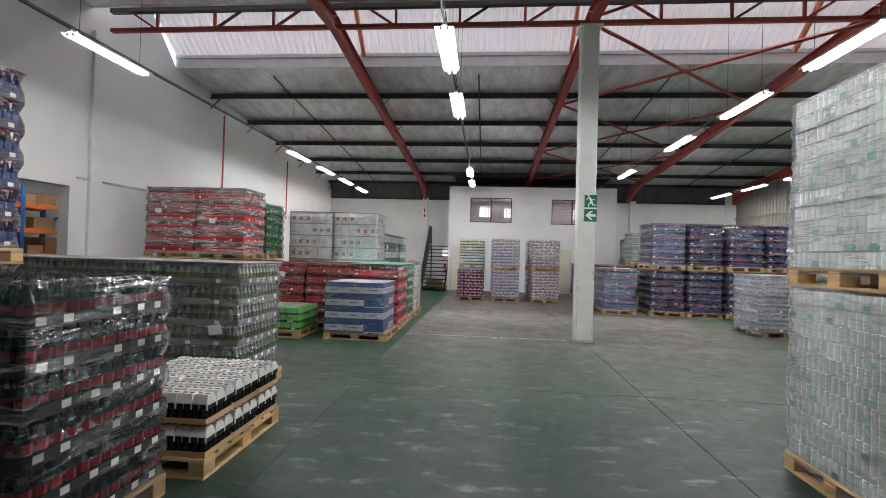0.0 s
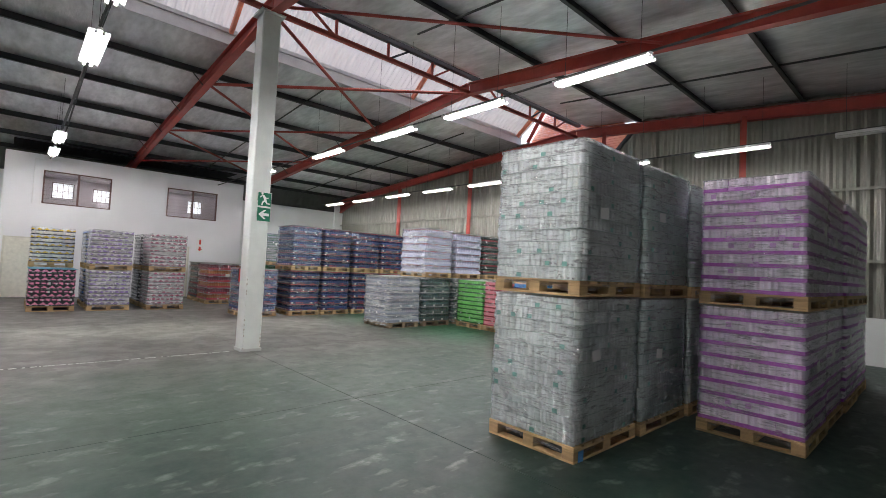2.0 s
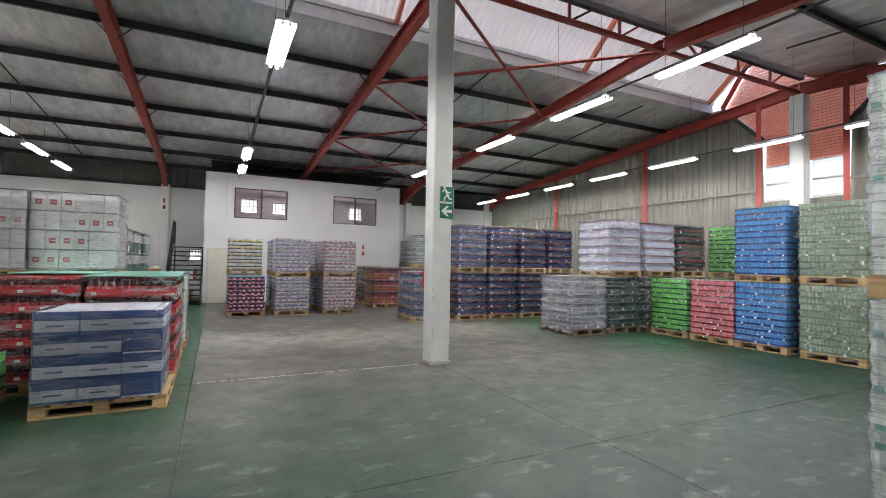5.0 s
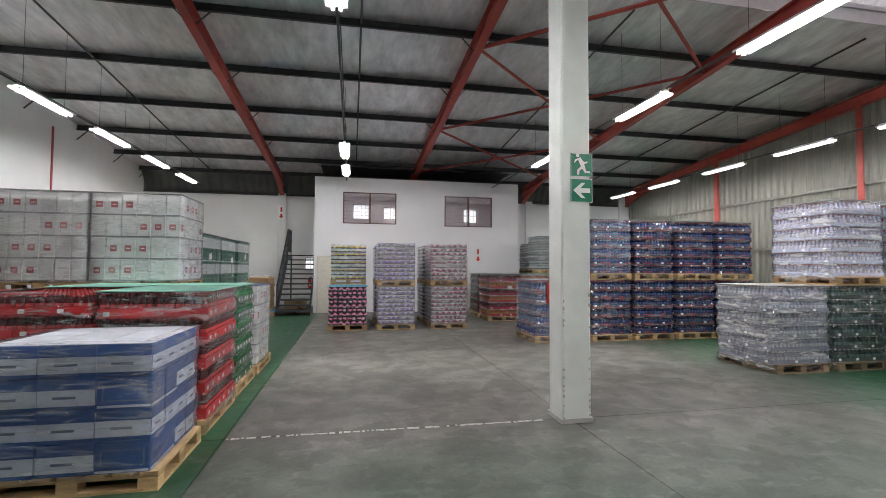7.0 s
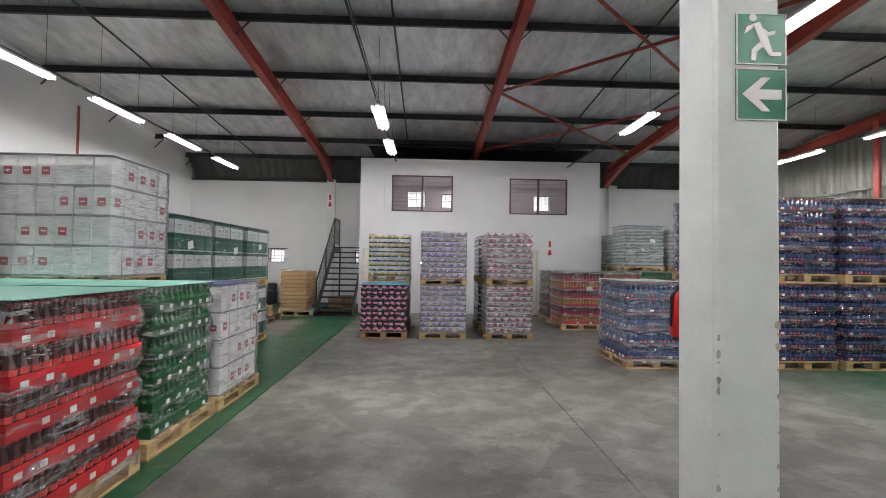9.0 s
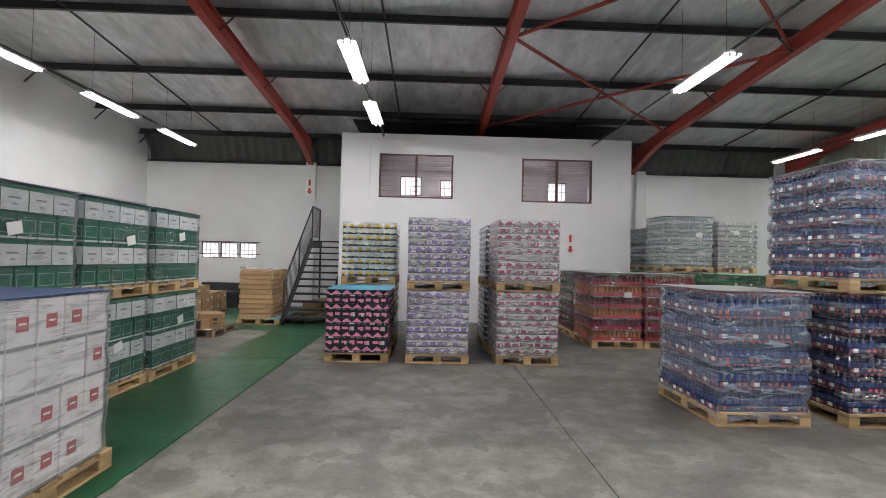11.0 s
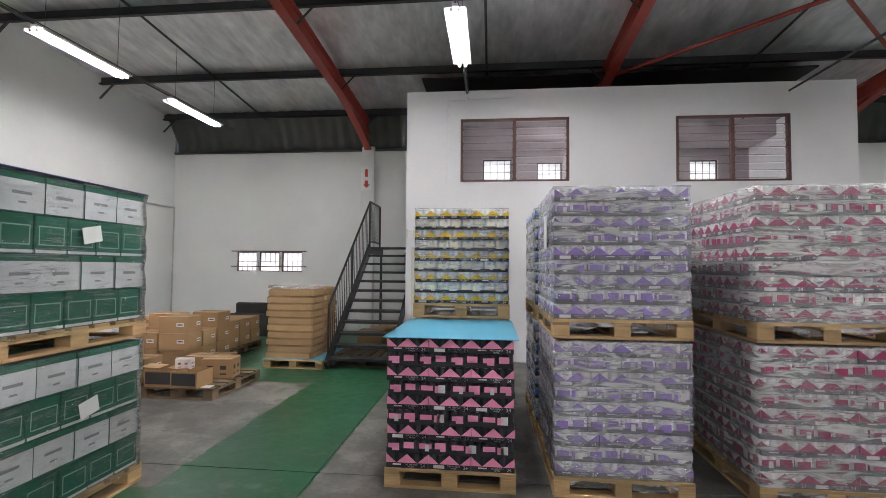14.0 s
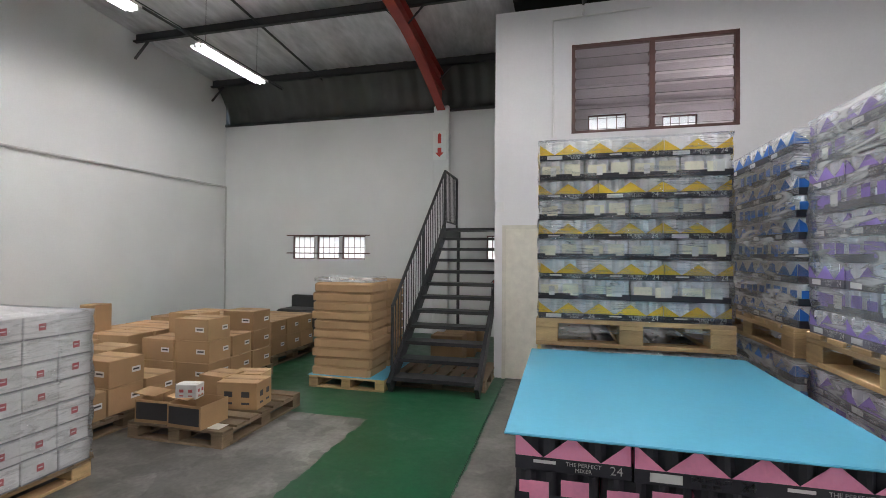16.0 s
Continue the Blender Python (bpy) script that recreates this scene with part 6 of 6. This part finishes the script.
# white wine cartons
W3 = [["logo", "logo", "logo", "blank", "blank", "blank"], ["blank", "logo", "logo", "logo", "blank", "blank"], ["blank", "blank", "blank", "logo", "logo", "logo"]]


def whites(x, y, z, w, d, layers, lh, seed, sheet=None, film="film_thin", tags=0):
    return carton_load(x, y, z, w, d, layers, lh, 6, 5, W3, [S_WHITEBOX], "stack of white cartons with faded red square marks in film", film, seed, sheet, tags, True)


pallet(-2.31, 12.86)
whites(-2.31, 12.86, PH + 0.001, 0.95, 1.06, 4, 0.30, 7, "navy_sheet")
for i, x in enumerate((-3.45, -4.65)):
    pallet(x, 12.6, 0, 90)
    load(x, 12.6, PH + 0.001, 1.15, 1.0, 6, 0.187, bottles(0.3, 3, 3), S_COLA, "stack of dark bottles in red trays, film wrapped", film="film", seed=108 + i, tags=0)
    pallet(x, 12.58, PH + 1.124 + 0.022, 90)
    whites(x, 12.58, 2 * PH + 1.149, 1.15, 1.03, 4, 0.312, 9 + i, "grey_sheet")
# green and white wine cartons, two high
for i, (x, y) in enumerate(((-3.42, 16.42), (-3.46, 15.22), (-3.46, 14.0))):
    z = 0.0
    for lv in range(2):
        pallet(x, y, z)
        carton_load(x, y, z + PH + 0.001, 0.98, 1.10, 4, 0.238, 4, 4, [["framed"], ["panel"]], [S_WINE_G, S_WINE_W], "stack of green and white wine cartons in film on a pallet", "film_clear", 20 + i * 2 + lv, "navy_sheet" if lv else None, 1, False, 1)
        z += PH + 4 * 0.238 + 0.022
pallet(-4.75, 17.85)
whites(-4.72, 17.85, PH + 0.001, 1.0, 1.12, 7, 0.155, 31)

# ---- cardboard corner ----
pallet(-4.13, 19.68, 0, 0, "old_wood", "dark weathered pallet with a few loose cartons")


def loose_box(x, y, z, w, d, h, rz=0.0, style="shipper", label="brown cardboard carton with a white label", mats=None):
    me = pack_mesh(("loose", style, w, d, h, (mats or S_BROWN)[0].name), lambda: carton(w, d, h, style), mats or S_BROWN)
    o = tagged(new("cardboard_box", me), label, "box", "cardboard boxes in the corner")
    o.matrix_basis = pose(x, y, z, 0, 0, rz)
    return o


def open_tray(x, y, z, w, d, h, rz, label):
    t = thing("open_carton", label, "box", at=(x, y, z), rz=rz)
    o = [md_box(-w / 2, w / 2, -d / 2, d / 2, 0, 0.005)] + [md_box(-w / 2, w / 2, s * (d / 2 - 0.003) - 0.003, s * (d / 2 - 0.003) + 0.003, 0.005, h) for s in (-1, 1)] + [md_box(s * (w / 2 - 0.003) - 0.003, s * (w / 2 - 0.003) + 0.003, -d / 2 + 0.006, d / 2 - 0.006, 0.005, h) for s in (-1, 1)]
    part("body", md_join(o), M["card"], t)
    part("flap", md_bar((-w / 2, -d * 0.2, h + 0.01), (-w / 2 + 0.03, d * 0.3, h + 0.03), w * 0.8, 0.006), M["card"], t)
    part("printed_panel", md_quad("y", -d / 2 - 0.002, -w * 0.45, w * 0.45, h * 0.15, h * 0.9, 0, -1), M["ink"], t)


zp = PH + 0.001
open_tray(-4.38, 19.25, zp, 0.36, 0.32, 0.2, 3, "open brown carton with dark print on a pallet")
open_tray(-4.00, 19.22, zp, 0.36, 0.32, 0.2, -2, "open brown carton with dark print on a pallet")
loose_box(-3.93, 19.75, zp, 0.42, 0.30, 0.26, 8, "printed", "brown carton printed with dark bottle marks")
loose_box(-4.32, 19.9, zp, 0.32, 0.30, 0.26, -6, "plain", "brown carton with an open top")
loose_box(-4.12, 20.1, zp, 0.34, 0.28, 0.24, 12, "plain", "brown carton with an open top")
loose_box(-4.12, 19.25, zp + 0.206, 0.20, 0.13, 0.13, 10, "printed", "small white six-pack carton on an open tray", [T("white_carton", (0, 0, 0)), M["paper"], T("faded_red_print", (0, 0, 0)), M["paper"], M["paper"]])
tagged(part("paper_scrap", md_box(-3.85, -3.70, 19.12, 19.24, zp, zp + 0.003), M["paper"]), "crumpled white paper scrap on the pallet", "paper")
rg = random.Random(12)
for (px, py, heights) in ((-5.35, 19.3, (2, 1)), (-6.5, 19.4, (2, 2)), (-5.2, 20.75, (2, 3)), (-6.4, 20.8, (2, 2)), (-5.45, 22.3, (2, 2)), (-6.7, 22.3, (2, 2)), (-7.7, 20.8, (2, 1))):
    pallet(px, py, 0, 0, "old_wood")
    for i in range(2):
        for j in range(3):
            n = heights[(i + j) % 2]
            for k in range(n):
                loose_box(px - 0.24 + 0.48 * i + rg.uniform(-0.01, 0.01), py - 0.39 + 0.39 * j + rg.uniform(-0.01, 0.01), zp + 0.252 * k, 0.46, 0.37, 0.25, rg.uniform(-2, 2))
loose_box(-6.64, 20.4, zp + 0.505, 0.24, 0.24, 0.34, 4, "plain", "tall brown carton standing on other cartons")
tagged(part("black_crate", md_join([md_cbox(-6.6, -5.2, 24.2, 24.9, 0.0, 0.5, 0.03), md_cbox(-6.6, -5.2, 24.75, 24.9, 0.5, 0.75, 0.03)]), M["rubber"]), "black crate against the white end wall", "crate")
# flat-packed cartons in a tall stack on a blue sheet
pallet(-3.42, 21.55, 0, 0)
tagged(part("pallet_sheet", md_cbox(-3.94, -2.92, 20.95, 22.2, PH + 0.001, PH + 0.006, 0.002), M["blue_sheet"]), "blue plastic sheet on a pallet under flat cartons", "sheet")
z = PH + 0.007
for k in range(10):
    for j, yy in enumerate((21.27, 21.87)):
        b = tagged(part("folded_carton", md_cbox(-0.46 + rg.uniform(0, 0.025), 0.36 - rg.uniform(0, 0.025), -0.28, 0.28, 0, 0.112, 0.03), M["card"]), "bundle of flat brown cartons in a tall stack", "bundle", "bundles of flat cartons")
        b.matrix_basis = pose(-3.45 + rg.uniform(-0.012, 0.012), yy + rg.uniform(-0.01, 0.01), z, 0, 0, rg.uniform(-1.2, 1.2))
    z += 0.115
tagged(part("loose_film", md_cbox(-3.9, -3.1, 21.0, 21.5, z + 0.001, z + 0.06, 0.02), M["film_heavy"]), "loose folded film on top of the carton stack", "film")
pallet(-2.35, 21.75, 0, 90, "old_wood", "dark pallet pushed under the staircase")
for i in range(3):
    loose_box(-2.6 + 0.1 * i, 22.9 + 0.42 * i, 0.0, 0.5, 0.38, 0.4, 5 * i, "plain", "brown carton stored under the staircase")
